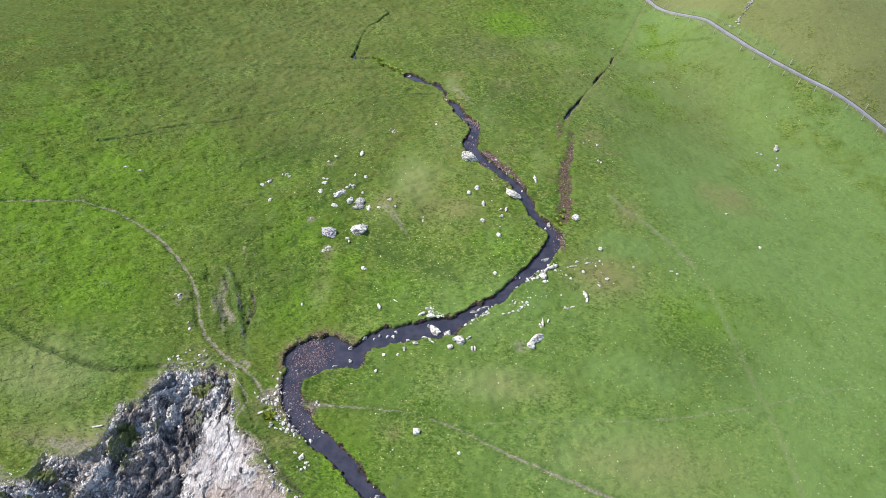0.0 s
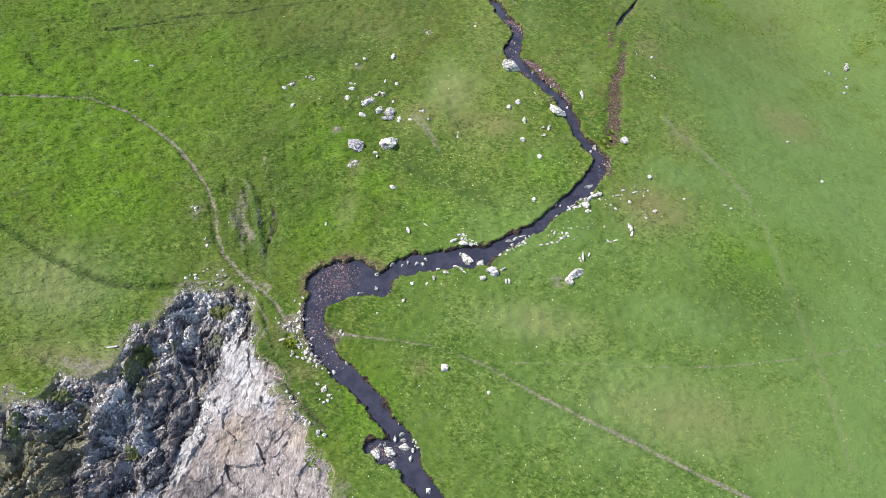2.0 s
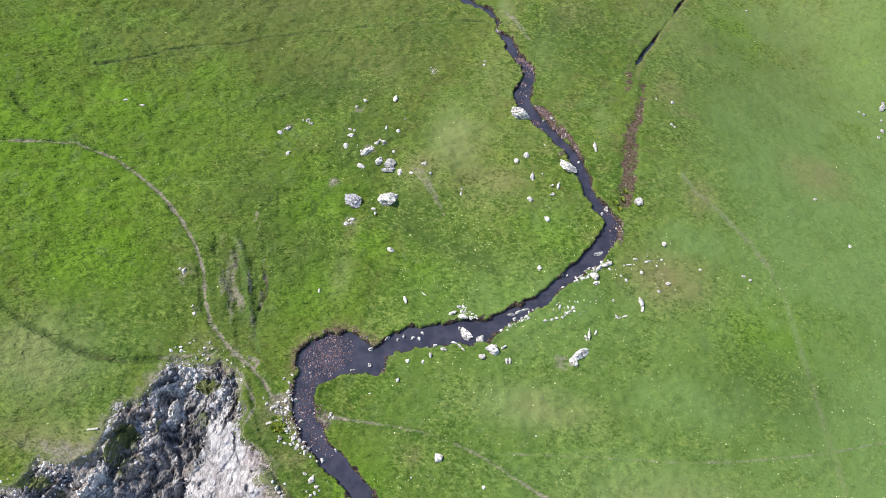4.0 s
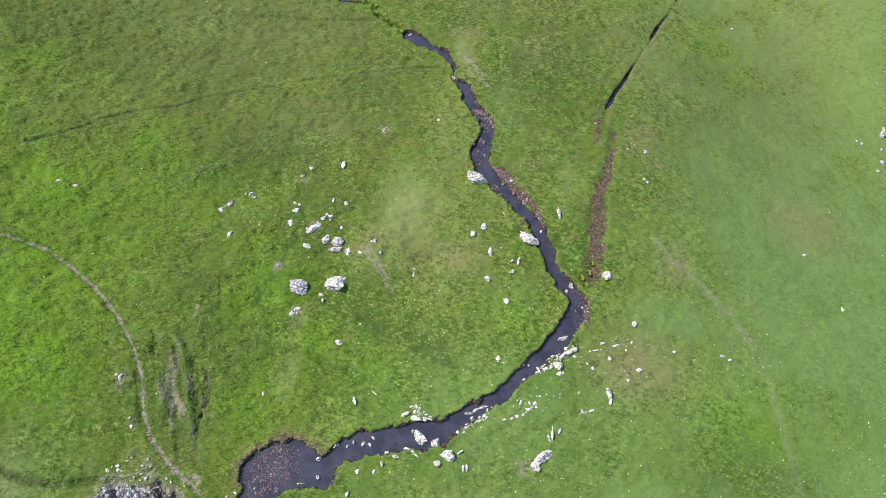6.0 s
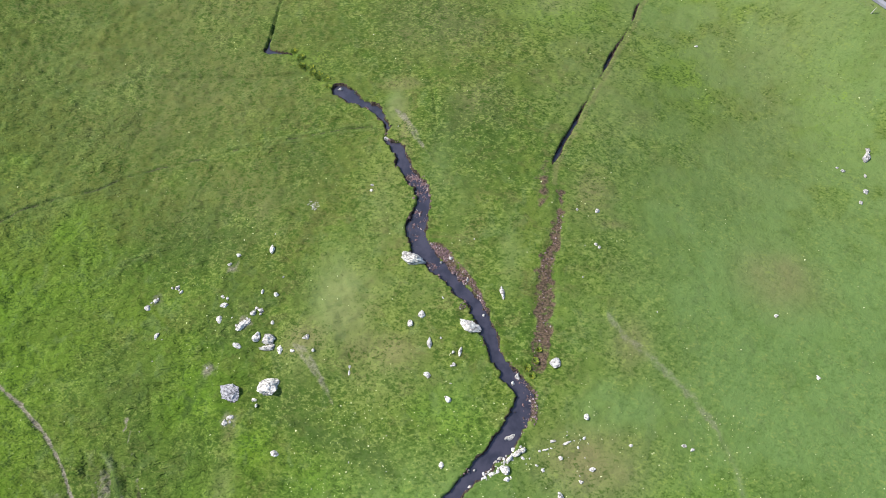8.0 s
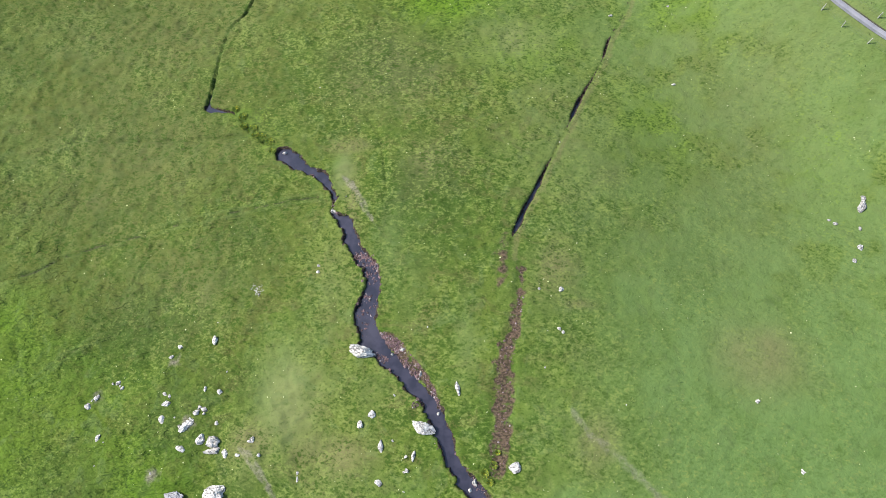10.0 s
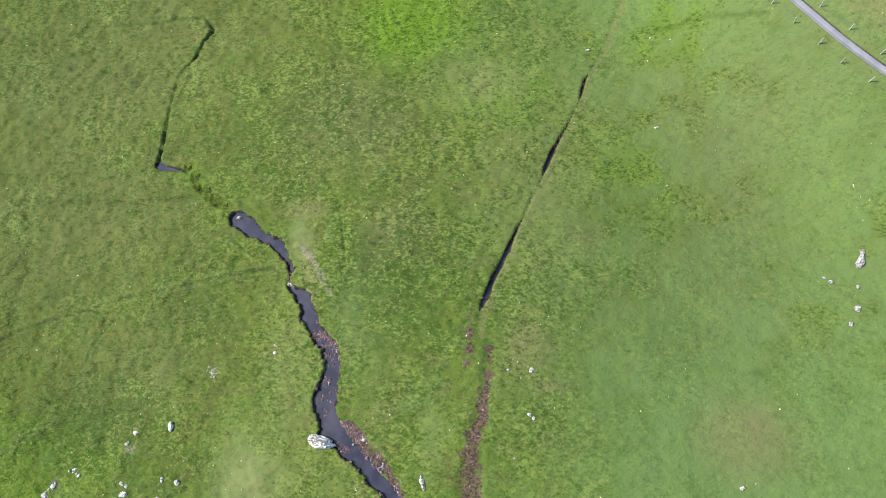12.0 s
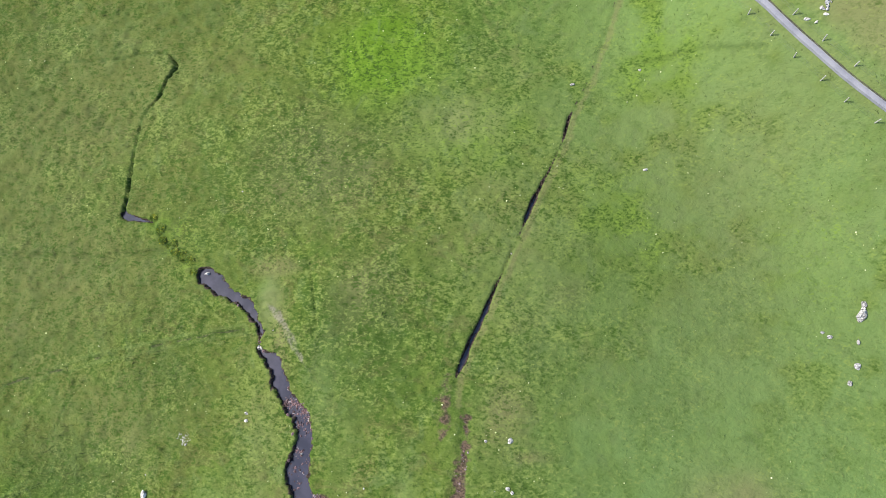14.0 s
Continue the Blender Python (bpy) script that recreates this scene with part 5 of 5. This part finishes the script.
# x, y, half-length of smaller stones
CROSSING_STONES = [(-14.2, 34.3, 0.26), (-13.9, 34.5, 0.26), (-13.8, 34.0, 0.21), (-13.3, 34.0, 0.21), (-12.9, 34.5, 0.3), (-12.4, 34.5, 0.26), (-13.2, 35.1, 0.26), (-13.5, 34.5, 0.2), (-14.8, 34.6, 0.2), (-15.2, 35.1, 0.16), (-13.2, 37.5, 0.2), (-12.9, 37.2, 0.16), (-13.3, 36.8, 0.2), (-12.6, 36.4, 0.26), (-13.2, 36.0, 0.16), (-13.9, 37.1, 0.16)]
LANDING_STONES = [(-9.1, 34.5, 0.2), (-9.2, 34.2, 0.2), (-8.8, 34.2, 0.15), (-12.9, 31.8, 0.3), (-12.4, 31.4, 0.25), (-13.0, 31.5, 0.2), (-11.8, 32.0, 0.33), (-11.2, 31.8, 0.28), (-11.9, 31.4, 0.25), (-11.4, 31.2, 0.25), (-10.8, 31.3, 0.25), (-10.4, 31.0, 0.2), (-10.0, 30.6, 0.15), (-9.4, 30.3, 0.15)]
WALL_REMAINS = [(-23.8, 38.7, 0.22), (-24.2, 38.6, 0.16), (-22.8, 39.5, 0.17), (-23.1, 39.2, 0.16), (-21.6, 38.9, 0.22), (-21.3, 39.5, 0.22), (-20.9, 38.9, 0.16), (-22.0, 38.5, 0.16), (-23.3, 38.3, 0.16), (-22.1, 37.9, 0.22), (-21.0, 37.9, 0.2), (-19.3, 38.1, 0.22), (-18.8, 37.8, 0.16), (-17.6, 36.2, 0.16), (-17.4, 35.6, 0.2)]
KNOLL_CHIPS = [(-11.5, 62.5, 0.25), (-11.5, 60.7, 0.22), (-7.1, 60.1, 0.22), (-9.9, 64.1, 0.18), (-9.4, 63.6, 0.2), (-11.1, 62.8, 0.26), (-10.6, 63.2, 0.2), (-13.2, 64.5, 0.22), (-13.5, 63.1, 0.2), (-20.0, 65.2, 0.2), (-20.5, 64.8, 0.16), (-18.0, 66.1, 0.18), (-18.7, 66.3, 0.16), (-7.6, 67.2, 0.16), (-4.8, 61.3, 0.12), (-13.8, 58.6, 0.16), (-11.3, 54.2, 0.2), (-10.8, 54.3, 0.16), (-11.0, 53.9, 0.18), (-9.2, 55.8, 0.14), (4.6, 62.5, 0.2), (5.5, 63.4, 0.2), (8.5, 59.0, 0.16), (7.5, 61.4, 0.14), (8.6, 60.2, 0.2)]
SLAB_EDGE = [(-12.3, 27.8, 0.24), (-12.0, 27.5, 0.22), (-12.7, 28.2, 0.2), (-11.7, 27.0, 0.19), (-10.9, 26.1, 0.2), (-10.5, 25.8, 0.23), (-10.1, 25.6, 0.2), (-9.3, 24.9, 0.32), (-8.7, 24.7, 0.27), (-9.0, 25.2, 0.18), (-9.0, 27.7, 0.29), (-9.3, 27.5, 0.24), (-9.7, 27.8, 0.14), (-8.7, 28.0, 0.14)]


def small_stones(rows, name, material, label, group, first, tall=0.6):
    rnd = random.Random(first)
    stones([(x, y, 1.55 * r, 1.55 * r * rnd.uniform(0.5, 0.95), rnd.uniform(-90, 90)) for x, y, r in rows[::2]], name, material, label, group, tall, first, 0.2)
    stones([(x, y, 1.55 * r, 1.55 * r * rnd.uniform(0.5, 0.95), rnd.uniform(-90, 90)) for x, y, r in rows[1::2]], name, DULL_ROCK, label, group, tall, first + 300, 0.25)


small_stones(CROSSING_STONES, "crossing_stone", ROCK, "pale stone beside the worn stream crossing", "stones at the crossing", 500)
small_stones(LANDING_STONES, "bank_stone", ROCK, "pale stone on the muddy stream bank", "stones on the lower bank", 520)
small_stones(KNOLL_CHIPS, "knoll_stone", WHITE_ROCK, "small white stone in short turf on the knoll", "small stones on the knoll", 580)
small_stones(WALL_REMAINS, "wall_remnant_stone", ROCK, "pale stone from a ruined wall above the gully", "stones of the ruined wall", 540)
small_stones(SLAB_EDGE, "edge_stone", WHITE_ROCK, "broken white stone along the pale slab's edge", "stones along the slab", 560)
stone("cliff_block", -23.2, 33.4, 1.0, 2.0, 0, WHITE_ROCK, "pale upright rock block standing on the gully ledge", "rock", "", 0.9, 440)


def scatter(name, spots, size, material, label, category, seed, flat=0.7):
    """Many small faceted stones or flower heads as one object. spots: rows of x, y, z."""
    rnd = np.random.RandomState(seed)
    base = np.array([(1, 0, 0), (0.3, 0.95, 0), (-0.85, 0.55, 0), (-0.75, -0.65, 0), (0.45, -0.9, 0), (0.1, 0.05, 1), (0, 0, -1)])
    tri = np.array([(0, 1, 5), (1, 2, 5), (2, 3, 5), (3, 4, 5), (4, 0, 5), (1, 0, 6), (2, 1, 6), (3, 2, 6), (4, 3, 6), (0, 4, 6)])
    n = len(spots)
    r = size[0] + (size[1] - size[0]) * rnd.rand(n) ** 2.2
    a = rnd.rand(n) * 6.283
    v = base[None] * (0.75 + 0.5 * rnd.rand(n, 7, 1)) * r[:, None, None]
    v[:, :, 1] *= 0.4 + 0.6 * rnd.rand(n, 1)
    v[:, :, 2] *= flat
    c, s = np.cos(a)[:, None], np.sin(a)[:, None]
    v = np.stack([v[:, :, 0] * c - v[:, :, 1] * s, v[:, :, 0] * s + v[:, :, 1] * c, v[:, :, 2]], 2) + np.asarray(spots)[:, None]
    quads = (tri[None] + 7 * np.arange(n)[:, None, None]).reshape(-1, 3)
    ob = grid_mesh(name, v.reshape(-1, 3), quads, material, smooth=False)
    return tagged(ob, label, category, kind="stuff")


def spots_near(nodes, count, seed, spread=0.8, lift=0.0, on_water=False):
    """Random places along a channel."""
    rnd = np.random.RandomState(seed)
    nodes = np.array(nodes)
    k = rnd.randint(0, len(nodes) - 1, count)
    t = rnd.rand(count, 1)
    p = nodes[k] * (1 - t) + nodes[k + 1] * t
    ang, rad = rnd.rand(count) * 6.283, np.sqrt(rnd.rand(count)) * spread
    x, y = p[:, 0] + np.cos(ang) * rad * p[:, 2], p[:, 1] + np.sin(ang) * rad * p[:, 2]
    z = land(x, y) - WATER_DROP if on_water else height(x, y)
    return np.stack([x, y, z + lift], 1)


def margin_spots(count, seed):
    """Places on the wet margin round the pool."""
    p = spots_near(POOL, count, seed, 1.5)
    w = water_edge(p[:, 0], p[:, 1])
    return p[(w > -0.05) & (w < 0.55) & (p[:, 1] > 38.6)]


scatter("pool_stones", np.concatenate([spots_near([(-11.3, 38.6, 1.7), (-10.6, 40.0, 2.0), (-9.6, 40.4, 1.7)], 1300, 1, 1.0, -0.01, True), spots_near(STREAM_LOW[-5:], 330, 2, 1.05, 0.0, True), spots_near([(-12.7, 33.4, 0.5), (-11.6, 31.9, 0.5), (-10.4, 30.9, 0.4), (-9.5, 33.6, 0.4)], 150, 9, 1.2), spots_near([(-12.9, 36.9, 0.35), (-12.9, 35.6, 0.5), (-12.6, 34.4, 0.7), (-12.3, 33.2, 0.6), (-11.4, 32.1, 0.5), (-10.3, 31.3, 0.3)], 420, 91, 1.0), spots_near([(-4.6, 24.0, 0.7), (-3.4, 23.6, 0.8), (-2.4, 24.2, 0.7)], 160, 90, 1.0, 0.0, True), spots_near([(-10.3, 34.9, 0.5), (-9.8, 33.9, 0.7), (-9.3, 33.0, 0.4)], 200, 92, 1.0)]),
        (0.035, 0.115), PEBBLE, "reddish pebbles and weed breaking the shallow pool surface", "pebbles", 11)
scatter("riffle_stones", np.concatenate([spots_near(GRAVEL_BAR, 330, 3, 1.1), spots_near([(15.3, 54.6, 0.5), (15.4, 56.8, 0.5)], 150, 4, 1.1), spots_near([(5.4, 75.2, 0.9), (4.2, 77.6, 0.9)], 170, 5, 1.0, 0.0, True),
                                         spots_near([(5.0, 73.4, 0.8), (4.6, 70.6, 1.0)], 60, 8, 1.0, 0.0, True), spots_near([(3.3, 77.3, 0.3), (4.7, 77.4, 0.4), (5.4, 76.7, 0.35), (6.0, 75.4, 0.25)], 260, 93, 1.0, 0.0, True), spots_near([(4.2, 73.9, 0.2), (5.0, 73.4, 0.25)], 45, 94, 1.0, 0.0, True), spots_near([(6.4, 69.9, 0.5), (7.4, 69.4, 0.6), (8.0, 68.6, 0.4)], 240, 95, 1.0),
                                         spots_near([(8.2, 67.8, 0.3), (9.5, 66.4, 0.3)], 100, 96, 1.0), spots_near([(9.8, 65.0, 0.25), (9.3, 64.2, 0.3)], 60, 97, 1.0), spots_near([(5.6, 68.4, 0.35), (6.8, 68.0, 0.35)], 80, 98, 1.0, 0.0, True), spots_near([(15.0, 53.8, 0.4), (15.1, 57.4, 0.4), (14.0, 58.6, 0.3)], 110, 99, 1.0, 0.0, True), spots_near(STREAM_MID, 260, 6, 1.3), spots_near(STREAM_TOP, 420, 26, 1.35), margin_spots(900, 27)]), (0.04, 0.15), PEBBLE, "brown and white pebbles in the stony stream shallows", "pebbles", 12)
scatter("seep_stones", spots_near(SEEP, 260, 7, 1.0), (0.03, 0.11), PEBBLE, "reddish gravel in a wet brown runnel", "gravel", 13)
scatter("white_gravel", spots_near([(-5.7, 74.9, 0.55), (-5.2, 74.3, 0.45)], 60, 29, 1.0), (0.025, 0.09), COBBLE, "patch of small white stones in rough grass", "gravel", 21, 0.6)
scatter("cobbles", np.concatenate([spots_near([(7.4, 46.0, 0.5), (6.2, 45.3, 0.55), (5.2, 44.4, 0.45)], 85, 21, 1.0), spots_near([(14.3, 52.4, 0.5), (13.0, 51.3, 0.45), (11.4, 49.7, 0.35)], 75, 22, 1.0), spots_near([(1.0, 46.0, 0.3), (1.5, 45.4, 0.4), (2.6, 45.0, 0.3)], 45, 28, 1.0), spots_near([(-13.3, 35.6, 0.5), (-13.0, 34.4, 0.8), (-12.4, 33.2, 0.7), (-11.4, 32.0, 0.5), (-10.2, 30.9, 0.35)], 95, 23, 1.2),
                                   spots_near([(-1.8, 25.1, 0.9), (-1.3, 24.2, 0.6)], 60, 24, 1.0), spots_near([(9.6, 46.7, 0.5), (12.0, 47.3, 0.9), (17.0, 51.6, 2.2), (21, 52.6, 1.5)], 45, 25, 1.0)]), (0.06, 0.2), COBBLE, "white cobbles heaped at the stream margins", "cobbles", 14, 0.6)


def free_spots(count, seed, box, keep):
    rnd = np.random.RandomState(seed)
    x, y = box[0] + (box[1] - box[0]) * rnd.rand(count), box[2] + (box[3] - box[2]) * rnd.rand(count)
    m = (water_edge(x, y) > 0.3) & (drain_edge(x, y) > 0.15) & (cliff_in(x, y) < -0.3) & (lane_edge(x, y) > 0.25) & (rnd.rand(count) < keep(x, y))
    x, y = x[m], y[m]
    return np.stack([x, y, height(x, y)], 1)


FIELD = (-78, 84, 14, 142)
scatter("daisies", free_spots(70000, 31, FIELD, lambda x, y: np.clip(1.6 * (fbm(x / 6, y / 6, 3, 101) - 0.38), 0.05, 1) * np.where((x > -6) & (y < 56), 1.0, 0.16)) + (0, 0, 0.05), (0.025, 0.072), PETAL, "white daisies dotted through the short turf", "flowers", 15, 0.4)
scatter("loose_stones", free_spots(2600, 32, FIELD, lambda x, y: step(0.50, 0.70, fbm(x / 4, y / 4, 3, 103)) * np.maximum(np.exp(-((x - 2) / 26) ** 2 - ((y - 50) / 26) ** 2), 1.5 * np.exp(-((x + 12) / 7) ** 2 - ((y - 64) / 4) ** 2))), (0.05, 0.16), COBBLE, "small pale stones strewn over the pasture", "stones", 16, 0.6)
scatter("rim_rubble", free_spots(2600, 33, (-44, -6, 18, 42), lambda x, y: step(-1.5, -0.3, cliff_in(x, y)) * step(0.42, 0.62, fbm(x / 1.6, y / 1.6, 2, 107)) * np.where(x > -16, 0.25, 1.0)), (0.05, 0.24), COBBLE, "broken grey rubble along the gully rim", "rubble", 17, 0.7)


def cliff_spots(count, seed):
    """Places on the gully's ledges, in drifts."""
    rnd = np.random.RandomState(seed)
    x, y = -40 + 34 * rnd.rand(count), 10 + 28 * rnd.rand(count)
    s = cliff_in(x, y)
    drift = fbm((0.94 * x - 0.34 * y) / 1.2, (0.34 * x + 0.94 * y) / 2.6, 3, 181)
    keep = (s > 0.2) & (rnd.rand(count) < 0.8 * step(0.52, 0.68, drift) * (1 - 0.92 * slab_share(x, y)) + 0.25 * step(1.2, 0.2, s))
    x, y = x[keep], y[keep]
    return np.stack([x, y, height(x, y) + 0.03], 1)


scatter("ledge_rubble", cliff_spots(9000, 35), (0.03, 0.17), CHIP, "broken white and grey blocks strewn over the gully ledges", "rubble", 19, 0.8)


def ledge_spots(count, seed):
    """Places on the pale, shattered ledges."""
    rnd = np.random.RandomState(seed)
    ledges = np.array([(-27.2, 25.6, 1.0, 2.0), (-26.0, 23.8, 2.2, 1.2), (-31.3, 23.8, 2.2, 0.9), (-25.0, 31.6, 1.1, 0.6), (-23.5, 36.2, 1.8, 0.8), (-20.3, 26.4, 0.8, 2.2), (-30.4, 26.4, 1.6, 0.7), (-11.6, 27.6, 1.0, 1.6), (-18.6, 34.6, 0.6, 1.4)])
    k = ledges[rnd.randint(0, len(ledges), count)]
    x, y = k[:, 0] + k[:, 2] * rnd.normal(0, 0.6, count), k[:, 1] + k[:, 3] * rnd.normal(0, 0.6, count)
    keep = (cliff_in(x, y) > 0.15) & (fbm(x / 0.7, y / 0.7, 2, 191) > 0.42)
    x, y = x[keep], y[keep]
    return np.stack([x, y, height(x, y) + 0.04], 1)


scatter("shattered_blocks", ledge_spots(1700, 36), (0.05, 0.24), BLOCK, "shattered white blocks lying on the gully's pale ledges", "rubble", 20, 0.75)


def build_tufts():
    """Grass clumps over the whole pasture: five leaning blades each."""
    rnd = np.random.RandomState(5)
    p = free_spots(330000, 41, FIELD, lambda x, y: (0.25 + 0.9 * fbm(x / 2.5, y / 2.5, 3, 109)) * step(84, 52, np.hypot(x - 4, (y - 70) * 1.1)) * (1 - 0.75 * step(14, 32, x)))
    m = sward(p[:, 0], p[:, 1])
    ok = (np.maximum(np.maximum(m["bare"], m["mud"]), m["seep"]) < 0.35 + 0.3 * rnd.rand(len(p))) & (np.maximum(m["short"], 0.8 * m["meadow"]) < 0.2 + 0.8 * rnd.rand(len(p)))
    p = p[ok]
    n, blades = len(p), 5
    a = rnd.rand(n, blades) * 6.283
    tall = (0.02 + 0.05 * rnd.rand(n, 1) * fbm(p[:, 0] / 3, p[:, 1] / 3, 3, 111)[:, None] * 2) * (0.7 + 0.6 * rnd.rand(n, blades))
    lean = tall * (1.9 + 1.4 * rnd.rand(n, blades))
    wide = 0.018 + 0.034 * rnd.rand(n, blades)
    cx, cy = np.cos(a), np.sin(a)
    base = p[:, None, :] + np.stack([cx * 0.03, cy * 0.03, -0.02 + 0 * a], 2)
    side = np.stack([-cy * wide, cx * wide, 0 * a], 2)
    tip = base + np.stack([cx * lean, cy * lean, tall], 2)
    v = np.stack([base - side, base + side, tip], 2).reshape(-1, 3)
    tri = np.arange(len(v)).reshape(-1, 3)
    grid_mesh_masks = {k: np.repeat(w[ok], blades * 3) for k, w in m.items()}
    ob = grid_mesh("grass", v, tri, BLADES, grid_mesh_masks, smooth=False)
    tagged(ob, "tufts of grazed green grass over the pasture", "grass", kind="stuff")


build_tufts()


# ---- fences, wall, timber ----
def box_bmesh(w, d, h, taper=1.0, bevel=0.0):
    bm = bmesh.new()
    bmesh.ops.create_cube(bm, size=1.0)
    for v in bm.verts:
        k = taper if v.co.z > 0 else 1.0
        v.co = Vector((v.co.x * w * k, v.co.y * d * k, (v.co.z + 0.5) * h))
    if bevel:
        bmesh.ops.bevel(bm, geom=bm.edges[:], offset=bevel, segments=1, affect="EDGES")
    return bm


def part(name, bm, material, parent, label=""):
    me = bpy.data.meshes.new(name)
    bm.to_mesh(me)
    bm.free()
    me.materials.append(material)
    ob = new(name, me)
    ob.parent = parent
    return tagged(ob, label)


def fence(side, first, last, gap, label, seed):
    """Posts every gap metres along the lane, with three wires between them."""
    rnd = random.Random(seed)
    line, run, spots = LANE_LINE, 0.0, []
    for p, q in zip(line, line[1:]):
        d = (q - p).normalized()
        length = (q - p).length
        while run < length:
            c = p + d * run + Vector((-d.y, d.x, 0)) * side
            if first <= c.x <= last:
                spots.append(Vector((c.x + rnd.uniform(-0.08, 0.08), c.y + rnd.uniform(-0.08, 0.08), ground_z(c.x, c.y))))
            run += gap
        run -= length
    root = new("fence")
    root.location = spots[0]
    tagged(root, label, "fence")
    shape = None
    for s in spots:
        if shape is None:
            ob = part("post", box_bmesh(0.08, 0.08, 1.0, 0.85, 0.01), WOOD, root)
            shape = ob.data
        else:
            ob = new("post", shape)
            ob.parent = root
        ob.matrix_basis = Matrix.Translation(s - spots[0] - Vector((0, 0, 0.1))) @ pose(0, 0, 0, rnd.uniform(-5, 5), rnd.uniform(-5, 5), rnd.uniform(0, 90))
    for high in (0.3, 0.6, 0.85):
        verts, faces = [], []
        for s in spots:
            o = s - spots[0] + Vector((0, 0, high))
            verts += [(o.x + dx, o.y + dy, o.z + dz) for dx, dy, dz in ((0.003, 0.003, 0), (-0.003, -0.003, 0), (0, 0, 0.005))]
        for k in range(len(spots) - 1):
            for j in range(3):
                a, b = 3 * k + j, 3 * k + (j + 1) % 3
                faces.append((a, b, b + 3, a + 3))
        mesh_object("wire", verts, faces, WIRE, root)


fence(-1.25, 34, 74, 2.6, "leaning grey wooden posts with wire along the lane", 1)
fence(0.66, 36, 76, 3.2, "sparse weathered wooden posts with wire beyond the lane", 2)


def plank(x, y, length, width, turn, label):
    bm = box_bmesh(length, width, 0.07, 0.97, 0.012)
    for v in bm.verts:
        v.co.z += 0.03 * math.sin(v.co.x * 2)
        v.co.y += 0.03 * noise.noise(v.co * 2)
    me = bpy.data.meshes.new("plank")
    bm.to_mesh(me)
    bm.free()
    me.materials.append(WOOD)
    ob = new("plank", me)
    ob.matrix_basis = pose(x, y, ground_z(x, y) + 0.02, 0, 0, turn)
    tagged(ob, label, "plank")


plank(-28.6, 30.3, 0.95, 0.16, 15, "bleached driftwood plank lying on turf near the gully")
plank(-13.9, 33.1, 1.15, 0.2, 28, "grey weathered plank lying beside the stream crossing")

rw = np.random.RandomState(9)
tw = rw.rand(230)
wx, wy = 47.2 + 14 * tw + rw.normal(0, 0.16, 230), 106.65 + 24 * tw - 4 * tw * (1 - tw) + rw.normal(0, 0.16, 230)
scatter("tumbled_wall", np.stack([wx, wy, height(wx, wy) + 0.08], 1), (0.08, 0.24), GREY_ROCK, "tumbled pale drystone wall running up from the lane", "stone wall", 18, 0.8)
stones([(46.4, 106.55, 0.55, 0.25, -10), (47.0, 106.2, 0.4, 0.2, 40), (47.6, 106.6, 0.45, 0.22, -15), (47.25, 107.15, 0.4, 0.2, 60)], "wall_stone", WHITE_ROCK, "pale stone fallen from the wall beside the lane", "stones fallen from the wall", 0.6, 460)


def rush_clump(x, y, radius, tall, seed, group):
    """A clump of arching blades at the water's edge."""
    rnd = random.Random(seed)
    verts, faces = [], []
    for _ in range(260):
        a, r = rnd.uniform(0, 6.283), radius * math.sqrt(rnd.random())
        bx, by = math.cos(a) * r, math.sin(a) * r
        h, lean, w = tall * rnd.uniform(0.5, 1.0), rnd.uniform(0.1, 0.5) * tall, rnd.uniform(0.012, 0.03)
        b = a + rnd.uniform(-0.8, 0.8)
        dx, dy = math.cos(b), math.sin(b)
        k = len(verts)
        verts += [(bx - dy * w, by + dx * w, 0), (bx + dy * w, by - dx * w, 0), (bx + dx * lean * 0.4 - dy * w, by + dy * lean * 0.4 + dx * w, h * 0.7), (bx + dx * lean * 0.4 + dy * w, by + dy * lean * 0.4 - dx * w, h * 0.7), (bx + dx * lean, by + dy * lean, h)]
        faces += [(k, k + 1, k + 3, k + 2), (k + 2, k + 3, k + 4)]
    ob = mesh_object("rush_clump", verts, faces, RUSH)
    ob.location = (x, y, ground_z(x, y) - 0.02)
    tagged(ob, "yellow-green clump of waterside rushes and flowers", "plant", group)


def rush_material():
    n = Nodes("rush")
    c = n.mix(n.span(n.island(), 0.2, 0.8), (0.130, 0.220, 0.030), (0.280, 0.340, 0.060))
    return n.done(n.mix(n.span(n.island(), 0.86, 0.9), c, (0.62, 0.52, 0.03)), 0.7)


RUSH = rush_material()
for k, (x, y, r) in enumerate([(-13.5, 33.2, 0.45), (-13.1, 32.7, 0.4), (-13.6, 32.6, 0.3)]):
    rush_clump(x, y, r, 0.45, 600 + k, "rushes at the crossing")
for k, (x, y, r) in enumerate([(15.0, 59.0, 0.3), (15.4, 58.3, 0.26), (15.7, 59.6, 0.3), (16.0, 60.6, 0.22)]):
    rush_clump(x, y, r, 0.22, 620 + k, "rushes at the seep's mouth")
for k, (x, y, r) in enumerate([(-10.2, 94.0, 0.3), (-9.2, 92.9, 0.35), (-9.0, 91.8, 0.3), (-8.0, 91.3, 0.4), (-7.6, 90.6, 0.3), (-6.9, 90.3, 0.35), (-6.0, 89.7, 0.35), (-5.6, 88.6, 0.25), (-3.9, 88.8, 0.25), (-2.6, 88.0, 0.25)]):
    rush_clump(x, y, 1.25 * r, 0.16, 640 + k, "rushes along the drain")
